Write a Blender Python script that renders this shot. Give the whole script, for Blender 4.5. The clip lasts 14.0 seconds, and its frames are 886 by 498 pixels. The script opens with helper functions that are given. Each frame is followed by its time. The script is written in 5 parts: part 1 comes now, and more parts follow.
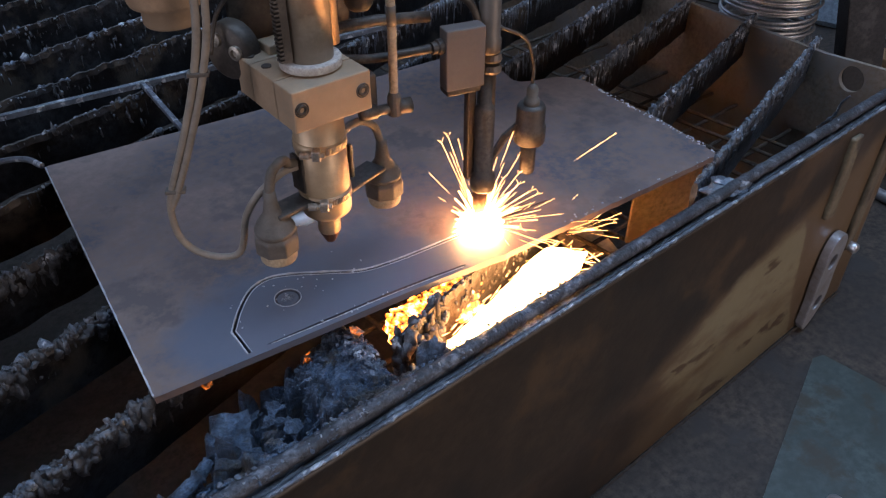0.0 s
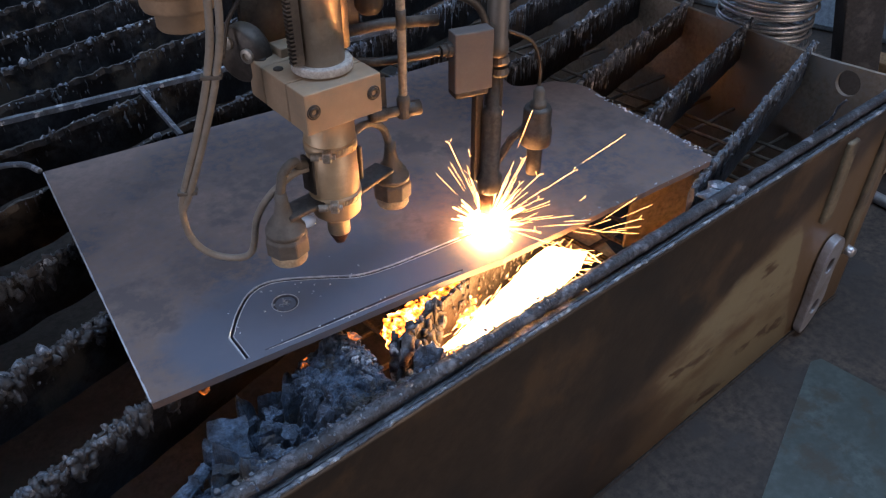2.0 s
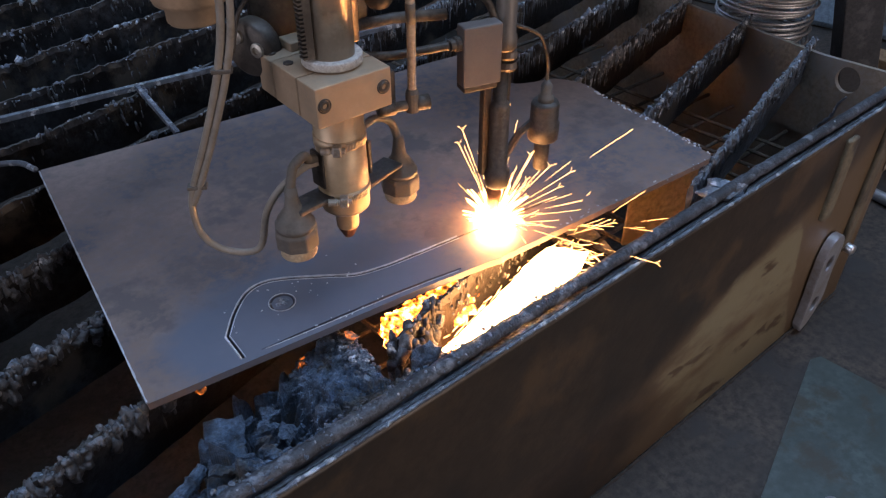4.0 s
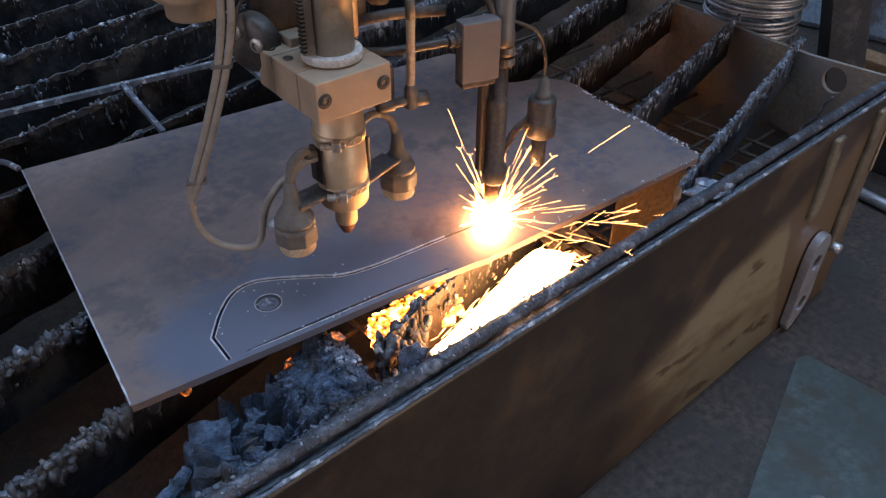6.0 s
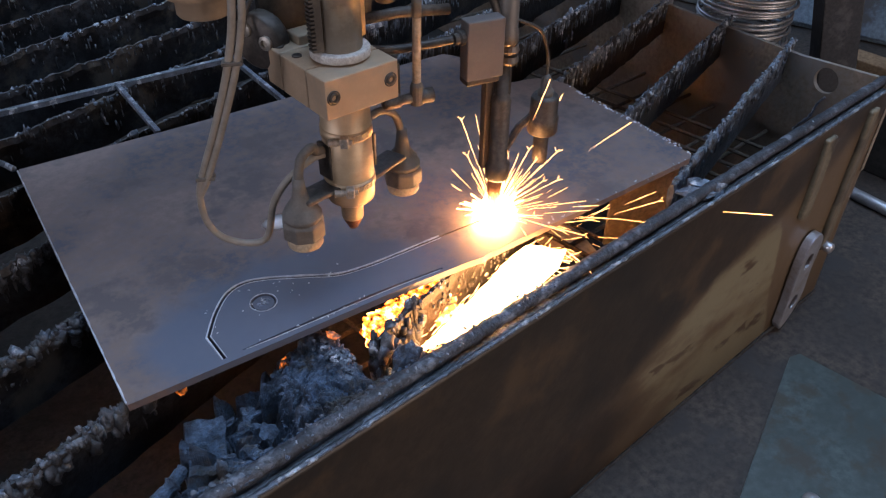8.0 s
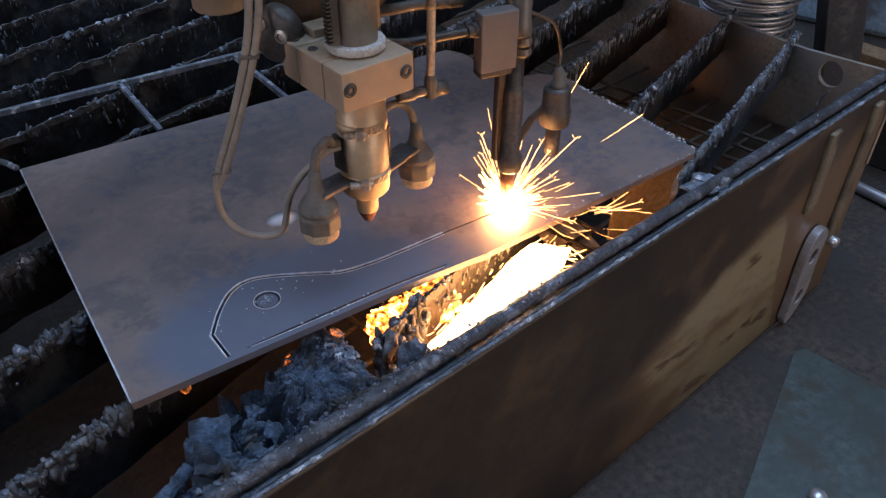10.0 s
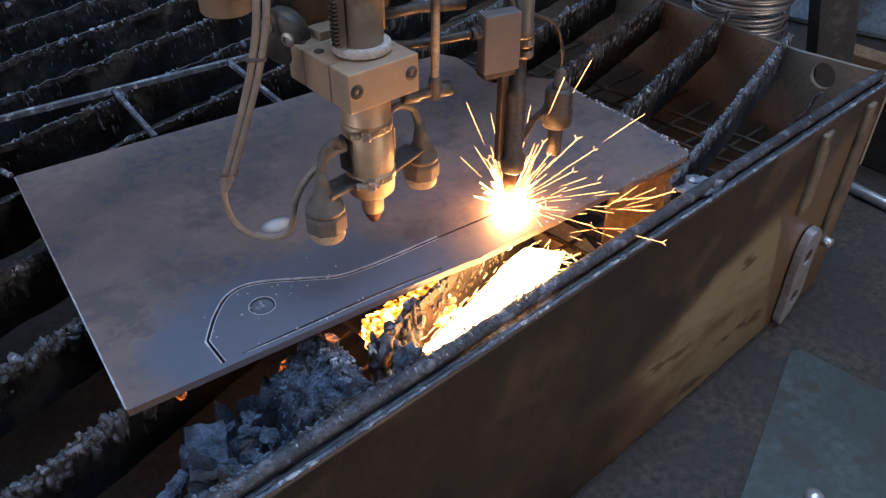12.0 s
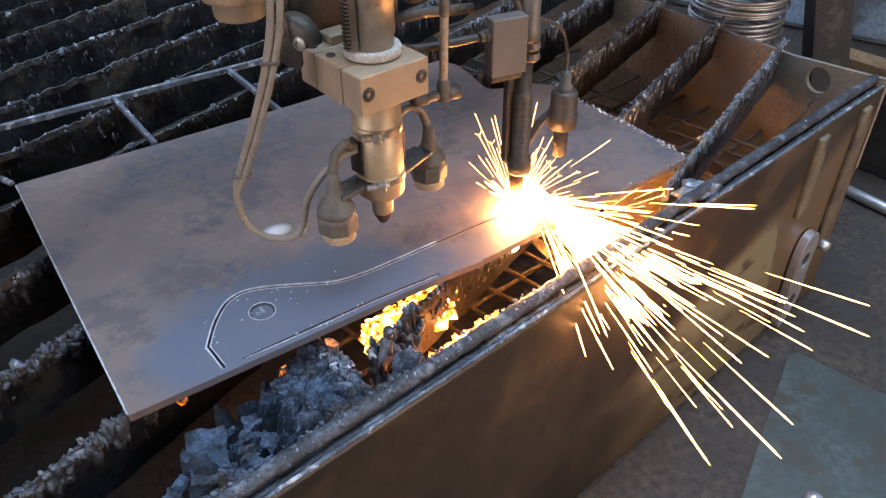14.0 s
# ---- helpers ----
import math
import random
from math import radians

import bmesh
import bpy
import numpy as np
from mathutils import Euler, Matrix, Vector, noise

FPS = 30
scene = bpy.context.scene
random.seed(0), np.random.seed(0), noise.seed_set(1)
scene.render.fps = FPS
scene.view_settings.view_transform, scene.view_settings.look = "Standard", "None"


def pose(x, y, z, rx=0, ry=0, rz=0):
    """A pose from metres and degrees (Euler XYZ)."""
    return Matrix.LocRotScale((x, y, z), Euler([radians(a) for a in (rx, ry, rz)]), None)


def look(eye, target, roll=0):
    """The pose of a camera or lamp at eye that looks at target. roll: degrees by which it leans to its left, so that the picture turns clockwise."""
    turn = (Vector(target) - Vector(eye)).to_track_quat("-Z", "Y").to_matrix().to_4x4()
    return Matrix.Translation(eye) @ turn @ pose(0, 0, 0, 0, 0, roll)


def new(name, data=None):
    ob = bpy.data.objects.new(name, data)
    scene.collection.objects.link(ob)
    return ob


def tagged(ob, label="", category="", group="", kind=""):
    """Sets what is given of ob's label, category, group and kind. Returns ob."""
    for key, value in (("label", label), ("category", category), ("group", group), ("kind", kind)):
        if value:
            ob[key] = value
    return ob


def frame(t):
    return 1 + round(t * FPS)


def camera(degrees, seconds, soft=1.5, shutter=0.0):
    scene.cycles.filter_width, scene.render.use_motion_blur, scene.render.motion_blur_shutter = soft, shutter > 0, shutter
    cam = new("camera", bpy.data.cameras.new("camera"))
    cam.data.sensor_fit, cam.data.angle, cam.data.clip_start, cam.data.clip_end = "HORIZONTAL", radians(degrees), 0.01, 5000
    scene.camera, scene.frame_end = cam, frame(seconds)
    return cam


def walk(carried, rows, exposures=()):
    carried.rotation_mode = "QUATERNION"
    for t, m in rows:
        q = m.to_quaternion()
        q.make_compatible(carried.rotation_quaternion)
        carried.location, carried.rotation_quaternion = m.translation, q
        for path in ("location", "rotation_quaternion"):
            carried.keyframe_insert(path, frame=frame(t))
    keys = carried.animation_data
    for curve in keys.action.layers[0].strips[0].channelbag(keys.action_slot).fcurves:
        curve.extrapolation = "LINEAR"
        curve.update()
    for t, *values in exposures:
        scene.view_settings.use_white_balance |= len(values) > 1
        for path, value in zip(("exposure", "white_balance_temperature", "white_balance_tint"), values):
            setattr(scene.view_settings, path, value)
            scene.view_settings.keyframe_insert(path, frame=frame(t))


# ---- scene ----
cam = camera(60.6, 14.0, soft=1.25)
PATH = [
    (0, (-0.05, -0.709, 1.379), (0.826, 0.615, 0.162), -0.1),
    (0.5, (-0.048, -0.708, 1.38), (0.834, 0.614, 0.165), -0.1),
    (1, (-0.05, -0.709, 1.38), (0.832, 0.616, 0.169), -0.1),
    (1.5, (-0.048, -0.709, 1.38), (0.832, 0.616, 0.168), -0.2),
    (2, (-0.048, -0.71, 1.383), (0.833, 0.616, 0.172), -0.1),
    (2.5, (-0.048, -0.708, 1.382), (0.829, 0.617, 0.168), -0.2),
    (3, (-0.046, -0.708, 1.381), (0.83, 0.617, 0.166), -0.2),
    (5.5, (-0.039, -0.704, 1.38), (0.856, 0.605, 0.162), 0.2),
    (6, (-0.037, -0.704, 1.379), (0.864, 0.601, 0.16), 0.4),
    (6.5, (-0.036, -0.705, 1.381), (0.867, 0.598, 0.161), 0.4),
    (7, (-0.038, -0.706, 1.381), (0.865, 0.597, 0.162), 0.3),
    (7.5, (-0.039, -0.709, 1.381), (0.864, 0.594, 0.161), 0.3),
    (8, (-0.039, -0.71, 1.383), (0.872, 0.588, 0.164), 0.6),
    (10.5, (-0.038, -0.707, 1.38), (0.862, 0.592, 0.154), 0.0),
    (11, (-0.038, -0.708, 1.382), (0.871, 0.588, 0.159), 0.3),
    (11.5, (-0.036, -0.71, 1.382), (0.873, 0.588, 0.162), -0.1),
    (12, (-0.036, -0.71, 1.383), (0.875, 0.588, 0.164), -0.2),
    (12.5, (-0.037, -0.713, 1.384), (0.881, 0.585, 0.17), -0.2),
    (13, (-0.038, -0.715, 1.384), (0.874, 0.588, 0.171), -0.4),
    (13.5, (-0.039, -0.716, 1.384), (0.877, 0.587, 0.175), -0.4),
    (14, (-0.039, -0.717, 1.386), (0.879, 0.589, 0.18), -0.5),
]
walk(cam, [(t, look(eye, target, roll)) for t, eye, target, roll in PATH],
     exposures=((0, 0.2, 6500, 24), (3.0, 0.2, 6500, 24), (6.0, 0.28, 6500, 24), (7.0, 0.18, 6500, 24), (8, 0.28, 6500, 24), (10.5, 0.15, 6500, 24), (11, 0.3, 6500, 24), (13.0, 0.3, 6500, 24), (13.5, 0.62, 6500, 24), (13.8, 0.62, 6500, 24), (14.0, 1.05, 7100, 22)))


# ---------------------------------------------------------------- world and light
world = bpy.data.worlds.new("world")
scene.world = world
world.use_nodes = True
wn = world.node_tree.nodes
sky = wn.new("ShaderNodeTexSky")
sky.sky_type, sky.sun_disc = "NISHITA", False
sky.sun_elevation, sky.sun_rotation = radians(38), radians(200)
world.node_tree.links.new(sky.outputs[0], wn["Background"].inputs[0])
wn["Background"].inputs[1].default_value = 0.1


def area_lamp(name, eye, target, sx, sy, watts, colour):
    data = bpy.data.lights.new(name, "AREA")
    data.shape, data.size, data.size_y, data.energy, data.color = "RECTANGLE", sx, sy, watts, colour
    ob = new(name, data)
    ob.matrix_world = look(eye, target)
    return ob


area_lamp("skylight_daylight", (1.8, -0.4, 5.95), (1.8, -0.4, 0.0), 5.6, 2.6, 275, (0.46, 0.73, 1.0))
area_lamp("window_daylight", (1.5, 6.9, 4.4), (0.5, 0.3, 0.6), 6.8, 1.9, 95, (0.5, 0.73, 1.0))
area_lamp("west_window_daylight", (-8.8, -0.6, 2.9), (0.6, 0.3, 0.6), 5.0, 3.0, 265, (0.95, 0.95, 1.0))
# added warm fill for the table side and floor; its gateway is invented
area_lamp("side_fill", (2.4, -5.9, 2.0), (1.2, 0.2, 0.4), 3.0, 3.2, 120, (1.0, 0.80, 0.60))


# ---------------------------------------------------------------- materials
H = 0.68            # top of the steel plate being cut


def mat(name, c1, c2, scale=8.0, rough=0.6, metal=0.0, bump=0.3, fine=90.0, c3=None, spots=3.0, rough2=None, grime=0.55, dist=0.003):
    """Two noises: a broad one mixes c1 and c2, a fine one gives grain and bump; c3 comes in blotches."""
    m = bpy.data.materials.new(name)
    m.use_nodes = True
    nt = m.node_tree
    n, l = nt.nodes, nt.links
    b = n["Principled BSDF"]
    tc = n.new("ShaderNodeTexCoord")

    def noisy(s, detail=6.0, rgh=0.6):
        t = n.new("ShaderNodeTexNoise")
        t.inputs["Scale"].default_value, t.inputs["Detail"].default_value, t.inputs["Roughness"].default_value = s, detail, rgh
        l.new(tc.outputs["Object"], t.inputs["Vector"])
        return t

    def ramp(src, a, z):
        r = n.new("ShaderNodeMapRange")
        r.inputs["From Min"].default_value, r.inputs["From Max"].default_value = a, z
        l.new(src, r.inputs["Value"])
        return r.outputs[0]

    def mix(fac, a, z):
        x = n.new("ShaderNodeMix")
        x.data_type = "RGBA"
        for sock, v in ((x.inputs[0], fac), (x.inputs[6], a), (x.inputs[7], z)):
            if isinstance(v, tuple):
                sock.default_value = (*v, 1)
            else:
                l.new(v, sock)
        return x.outputs[2]

    big, small = noisy(scale), noisy(fine, 4.0, 0.7)
    col = mix(ramp(big.outputs[0], 0.41, 0.60), c1, c2)
    dark = tuple(v * grime for v in c1)
    col = mix(ramp(small.outputs[0], 0.62, 0.35), col, dark)
    if c3:
        blot = noisy(spots, 8.0, 0.65)
        col = mix(ramp(blot.outputs[0], 0.54, 0.62), col, c3)
    l.new(col, b.inputs["Base Color"])
    b.inputs["Metallic"].default_value = metal
    r = n.new("ShaderNodeMapRange")
    r.inputs["To Min"].default_value, r.inputs["To Max"].default_value = rough, (rough2 if rough2 else min(1.0, rough + 0.25))
    l.new(big.outputs[0], r.inputs["Value"])
    l.new(r.outputs[0], b.inputs["Roughness"])
    bp = n.new("ShaderNodeBump")
    bp.inputs["Strength"].default_value, bp.inputs["Distance"].default_value = bump, dist
    l.new(small.outputs[0], bp.inputs["Height"])
    l.new(bp.outputs[0], b.inputs["Normal"])
    return m


def glow(name, colour, strength):
    m = bpy.data.materials.new(name)
    m.use_nodes = True
    nt = m.node_tree
    nt.nodes.remove(nt.nodes["Principled BSDF"])
    e = nt.nodes.new("ShaderNodeEmission")
    e.inputs[0].default_value, e.inputs[1].default_value = (*colour, 1), strength
    nt.links.new(e.outputs[0], nt.nodes["Material Output"].inputs[0])
    return m


def ember(name, scale, low, high, power):
    """Cooling slag: dark crust with white-hot cracks and patches."""
    m = bpy.data.materials.new(name)
    m.use_nodes = True
    nt = m.node_tree
    b = nt.nodes["Principled BSDF"]
    b.inputs["Base Color"].default_value, b.inputs["Roughness"].default_value = (0.16, 0.11, 0.08, 1), 0.9
    tc = nt.nodes.new("ShaderNodeTexCoord")
    t = nt.nodes.new("ShaderNodeTexNoise")
    t.inputs["Scale"].default_value, t.inputs["Detail"].default_value = scale, 5.0
    nt.links.new(tc.outputs["Object"], t.inputs["Vector"])
    cr = nt.nodes.new("ShaderNodeValToRGB")
    els = cr.color_ramp.elements
    els[0].position, els[0].color = low, (0.0, 0.0, 0.0, 1)
    els[1].position, els[1].color = high, (1.0, 0.52, 0.17, 1)
    mid = els.new((low + high) / 2)
    mid.color = (0.5, 0.11, 0.008, 1)
    nt.links.new(t.outputs[0], cr.inputs[0])
    nt.links.new(cr.outputs[0], b.inputs["Emission Color"])
    b.inputs["Emission Strength"].default_value = power
    return m


def side_paint(m):
    """Flaking tan paint left on the lower far end of the side."""
    nt = m.node_tree
    n, l = nt.nodes, nt.links
    b = n["Principled BSDF"]
    src = b.inputs["Base Color"].links[0].from_socket
    tc = n.new("ShaderNodeTexCoord")
    sep = n.new("ShaderNodeSeparateXYZ")
    l.new(tc.outputs["Object"], sep.inputs[0])

    def calc(op, a, z):
        x = n.new("ShaderNodeMath")
        x.operation = op
        for sock, v in zip(x.inputs, (a, z)):
            if isinstance(v, float):
                sock.default_value = v
            else:
                l.new(v, sock)
        return x.outputs[0]

    def fade(v, lo, hi):
        r = n.new("ShaderNodeMapRange")
        r.interpolation_type = "SMOOTHSTEP"
        r.inputs["From Min"].default_value, r.inputs["From Max"].default_value = lo, hi
        l.new(v, r.inputs[0])
        return r.outputs[0]

    def blend(fac, under, colour):
        x = n.new("ShaderNodeMix")
        x.data_type = "RGBA"
        l.new(fac, x.inputs[0])
        l.new(under, x.inputs[6])
        x.inputs[7].default_value = (*colour, 1)
        return x.outputs[2]

    def streaks(scale, turn, stretch, seed):
        mp = n.new("ShaderNodeMapping")
        mp.inputs["Rotation"].default_value, mp.inputs["Scale"].default_value = (0, turn, 0), (stretch, 1, 1)
        mp.inputs["Location"].default_value = (seed, 0, seed)
        l.new(tc.outputs["Object"], mp.inputs[0])
        k = n.new("ShaderNodeTexNoise")
        k.inputs["Scale"].default_value, k.inputs["Detail"].default_value, k.inputs["Roughness"].default_value = scale, 8.0, 0.6
        l.new(mp.outputs[0], k.inputs["Vector"])
        return k.outputs[0]

    # rust wash over the far half, then worn olive-tan paint, then scrapes through it
    x_, z_ = sep.outputs[0], sep.outputs[2]
    height = calc("SUBTRACT", z_, calc("MULTIPLY", x_, 0.22))
    area = calc("MULTIPLY", fade(x_, 0.55, 1.15), fade(height, 0.30, 0.12))
    wash = fade(calc("ADD", calc("MULTIPLY", area, 0.55), streaks(4.0, 0.5, 0.6, 2.0)), 0.62, 0.95)
    out = blend(wash, src, (0.125, 0.085, 0.048))
    rest = calc("MULTIPLY", area, fade(calc("ADD", x_, calc("MULTIPLY", z_, 0.28)), 1.47, 1.42))
    paint = fade(calc("ADD", calc("MULTIPLY", rest, 0.55), streaks(7.0, 0.9, 0.45, 5.0)), 0.86, 1.02)
    out = blend(paint, out, (0.215, 0.185, 0.115))
    scrape = fade(calc("MULTIPLY", paint, streaks(16.0, 0.7, 0.35, 9.0)), 0.56, 0.63)
    out = blend(scrape, out, (0.085, 0.055, 0.032))
    l.new(out, b.inputs["Base Color"])
    return m


PLATE = mat("mill_scale_steel", (0.24, 0.17, 0.142), (0.085, 0.088, 0.112), 4.5, 0.40, 0.3, 0.12, 60, (0.115, 0.092, 0.09), 7.0, 0.62, 0.78, 0.0008)
# oxide beads along the cuts, and the painted highlight on the plate's left edge
KERF = mat("pale_oxide_and_edge_shine", (0.66, 0.72, 0.80), (0.4, 0.45, 0.52), 60, 0.6, 0.2, 0.4, 400)


def heat_tint(m, cx, cy, rx, ry, colour):
    """A blue oxide bloom round the finished cuts."""
    nt = m.node_tree
    n, l = nt.nodes, nt.links
    b = n["Principled BSDF"]
    src = b.inputs["Base Color"].links[0].from_socket
    tc = n.new("ShaderNodeTexCoord")
    mp = n.new("ShaderNodeMapping")
    mp.vector_type = "TEXTURE"
    mp.inputs["Location"].default_value, mp.inputs["Scale"].default_value = (cx, cy, H), (rx, ry, 1)
    l.new(tc.outputs["Object"], mp.inputs[0])
    ln = n.new("ShaderNodeVectorMath")
    ln.operation = "LENGTH"
    l.new(mp.outputs[0], ln.inputs[0])
    t = n.new("ShaderNodeTexNoise")
    t.inputs["Scale"].default_value, t.inputs["Detail"].default_value = 14.0, 5.0
    l.new(tc.outputs["Object"], t.inputs["Vector"])
    ad = n.new("ShaderNodeMath")
    ad.operation = "ADD"
    l.new(ln.outputs["Value"], ad.inputs[0])
    l.new(t.outputs[0], ad.inputs[1])
    r = n.new("ShaderNodeMapRange")
    r.inputs["From Min"].default_value, r.inputs["From Max"].default_value = 1.55, 1.2
    r.inputs["To Max"].default_value = 0.85
    l.new(ad.outputs[0], r.inputs[0])
    x = n.new("ShaderNodeMix")
    x.data_type = "RGBA"
    l.new(r.outputs[0], x.inputs[0])
    l.new(src, x.inputs[6])
    x.inputs[7].default_value = (*colour, 1)
    l.new(x.outputs[2], b.inputs["Base Color"])
    return m


def soft_spot(m, cx, cy, rx, ry):
    """Lets a painted reflection fade out towards its rim."""
    nt = m.node_tree
    n, l = nt.nodes, nt.links
    tc = n.new("ShaderNodeTexCoord")
    mp = n.new("ShaderNodeMapping")
    mp.vector_type = "TEXTURE"
    mp.inputs["Location"].default_value, mp.inputs["Scale"].default_value = (cx, cy, H), (rx, ry, 1)
    l.new(tc.outputs["Object"], mp.inputs[0])
    ln = n.new("ShaderNodeVectorMath")
    ln.operation = "LENGTH"
    l.new(mp.outputs[0], ln.inputs[0])
    r = n.new("ShaderNodeMapRange")
    r.interpolation_type = "SMOOTHSTEP"
    r.inputs["From Min"].default_value, r.inputs["From Max"].default_value = 1.0, 0.25
    l.new(ln.outputs["Value"], r.inputs[0])
    l.new(r.outputs[0], n["Principled BSDF"].inputs["Alpha"])
    return m


heat_tint(PLATE, 0.26, 0.06, 0.25, 0.13, (0.095, 0.118, 0.165))
# near-white fading colour, put in for a reflection on the plate
SHINE = soft_spot(mat("painted_reflection", (0.85, 0.87, 0.9), (0.75, 0.78, 0.82), 30, 0.3, 0.3, 0.1, 200, grime=0.9), 0.311, 0.243, 0.036, 0.026)
SOOT = mat("sooty_slat_steel", (0.014, 0.014, 0.0155), (0.042, 0.045, 0.051), 9, 0.34, 0.35, 0.6, 70, (0.07, 0.06, 0.05), 7)
# lit copy of the slat steel: the light on the right-hand slat is in its colour
LIT_SLAT = mat("lit_slat_steel", (0.085, 0.09, 0.10), (0.17, 0.18, 0.20), 12, 0.38, 0.25, 0.6, 80, (0.045, 0.045, 0.048), 9)
CRUST = mat("grey_slag_crust", (0.20, 0.25, 0.32), (0.06, 0.072, 0.09), 30, 0.26, 0.4, 0.8, 240, (0.5, 0.56, 0.63), 45, dist=0.004)
DRIP = mat("dull_slag_drip", (0.095, 0.105, 0.12), (0.038, 0.04, 0.045), 30, 0.4, 0.3, 0.6, 240, (0.16, 0.175, 0.20), 40)
SLAG = mat("slag_bed", (0.155, 0.235, 0.35), (0.024, 0.031, 0.042), 34, 0.28, 0.25, 1.0, 210, (0.08, 0.075, 0.07), 12, grime=0.3, dist=0.006)
WALL = side_paint(mat("worn_painted_table_side", (0.05, 0.036, 0.025), (0.02, 0.017, 0.015), 5, 0.34, 0.1, 0.3, 45, (0.08, 0.052, 0.03), 3.4, grime=0.6, dist=0.0015))
RAIL = mat("scaled_rail_steel", (0.045, 0.05, 0.06), (0.10, 0.112, 0.135), 18, 0.36, 0.4, 0.9, 150, (0.17, 0.19, 0.225), 24)
INNER = mat("brown_heat_stained_steel", (0.31, 0.25, 0.19), (0.19, 0.168, 0.148), 5, 0.5, 0.25, 0.3, 80, (0.2, 0.19, 0.18), 4)
# stained steel like INNER, made paler and golden to hold the firelight
BAFFLE = mat("firelit_baffle_steel", (0.52, 0.40, 0.26), (0.40, 0.30, 0.19), 9, 0.5, 0.15, 0.3, 90, (0.3, 0.22, 0.14), 11)
GRID = mat("burnt_grid_bar", (0.06, 0.047, 0.036), (0.105, 0.08, 0.058), 20, 0.8, 0.1, 0.8, 120)
PIT = mat("pit_black", (0.02, 0.018, 0.016), (0.035, 0.03, 0.026), 8, 0.9, 0.0, 0.8, 60)
BLOCK = mat("dusty_clamp_block", (0.42, 0.30, 0.20), (0.32, 0.235, 0.16), 18, 0.45, 0.25, 0.12, 160, (0.30, 0.235, 0.17), 10, grime=0.85, dist=0.0008)
TUBE = mat("dusty_steel_tube", (0.36, 0.30, 0.235), (0.24, 0.2, 0.16), 12, 0.32, 0.55, 0.1, 160, (0.4, 0.34, 0.27), 9, grime=0.85, dist=0.0008)
BRASS = mat("dull_brass_body", (0.5, 0.385, 0.255), (0.4, 0.31, 0.205), 14, 0.34, 0.45, 0.1, 160, (0.34, 0.26, 0.175), 10, grime=0.85, dist=0.0008)
ROD = mat("dusty_dark_rod", (0.15, 0.125, 0.105), (0.10, 0.084, 0.072), 14, 0.38, 0.4, 0.1, 160, grime=0.8)
COPPER = mat("heat_browned_copper", (0.22, 0.10, 0.055), (0.14, 0.075, 0.05), 60, 0.4, 0.6, 0.2, 300)
COLLAR = mat("dusty_white_collar", (0.5, 0.48, 0.45), (0.38, 0.36, 0.33), 30, 0.5, 0.2, 0.2, 200)
CLAMP = mat("zinc_hose_clamp", (0.5, 0.47, 0.42), (0.35, 0.32, 0.28), 50, 0.35, 0.8, 0.2, 300)
RUBBER = mat("dusty_rubber", (0.12, 0.106, 0.092), (0.065, 0.058, 0.051), 30, 0.55, 0.0, 0.2, 200, grime=0.8)
CABLE = mat("dusty_grey_cable", (0.25, 0.22, 0.185), (0.16, 0.143, 0.122), 35, 0.45, 0.0, 0.15, 220, grime=0.85)
CERAMIC = mat("tan_ceramic_cap", (0.52, 0.42, 0.29), (0.4, 0.32, 0.22), 40, 0.6, 0.0, 0.2, 260)
DARK = mat("dark_machine_iron", (0.042, 0.036, 0.032), (0.072, 0.062, 0.054), 18, 0.42, 0.3, 0.15, 150, (0.11, 0.093, 0.077), 11, grime=0.8)
BOX = mat("dusty_grey_box", (0.145, 0.125, 0.118), (0.115, 0.10, 0.095), 18, 0.5, 0.05, 0.1, 200, grime=0.88)
HOSE = mat("tan_hose", (0.46, 0.39, 0.31), (0.38, 0.32, 0.25), 25, 0.6, 0.0, 0.2, 180)
FLOOR = mat("oily_workshop_floor", (0.032, 0.023, 0.017), (0.06, 0.044, 0.033), 6, 0.55, 0.0, 0.5, 55, (0.024, 0.02, 0.018), 6.5, grime=0.4)
SHEET = mat("grey_green_sheet", (0.075, 0.10, 0.096), (0.045, 0.055, 0.05), 6, 0.3, 0.25, 0.2, 60, (0.05, 0.045, 0.036), 7)
STRIP = mat("worn_tan_strip", (0.20, 0.17, 0.115), (0.11, 0.09, 0.065), 9, 0.45, 0.1, 0.3, 80, (0.06, 0.05, 0.04), 7)
POST = mat("black_painted_post", (0.018, 0.021, 0.027), (0.028, 0.031, 0.037), 9, 0.55, 0.0, 0.2, 120, (0.045, 0.045, 0.05), 14)
WIRE = mat("bright_wire", (0.55, 0.57, 0.6), (0.42, 0.44, 0.47), 30, 0.3, 0.85, 0.1, 200)
CHROME = mat("worn_bright_steel", (0.55, 0.56, 0.6), (0.36, 0.35, 0.35), 18, 0.2, 0.7, 0.15, 120, (0.36, 0.33, 0.3), 15, grime=0.8)
WOOD = mat("raw_timber", (0.42, 0.29, 0.17), (0.33, 0.22, 0.13), 12, 0.7, 0.0, 0.3, 90)
# blue of the sky-lit background, put into a body colour
BLUE = mat("skylit_blue", (0.28, 0.40, 0.52), (0.2, 0.29, 0.38), 5, 0.5, 0.0, 0.2, 60, (0.12, 0.13, 0.14), 5)
PLASTER = mat("hall_plaster", (0.33, 0.33, 0.33), (0.26, 0.26, 0.25), 2, 0.8, 0.0, 0.3, 30)
HOT = glow("white_hot_metal", (1.0, 0.50, 0.17), 145.0)
UNDER = glow("molten_jet", (1.0, 0.40, 0.095), 260.0)
HALO = glow("burning_slag_spray", (1.0, 0.46, 0.13), 12.0)
STREAK = glow("flying_spark", (1.0, 0.44, 0.13), 12.0)
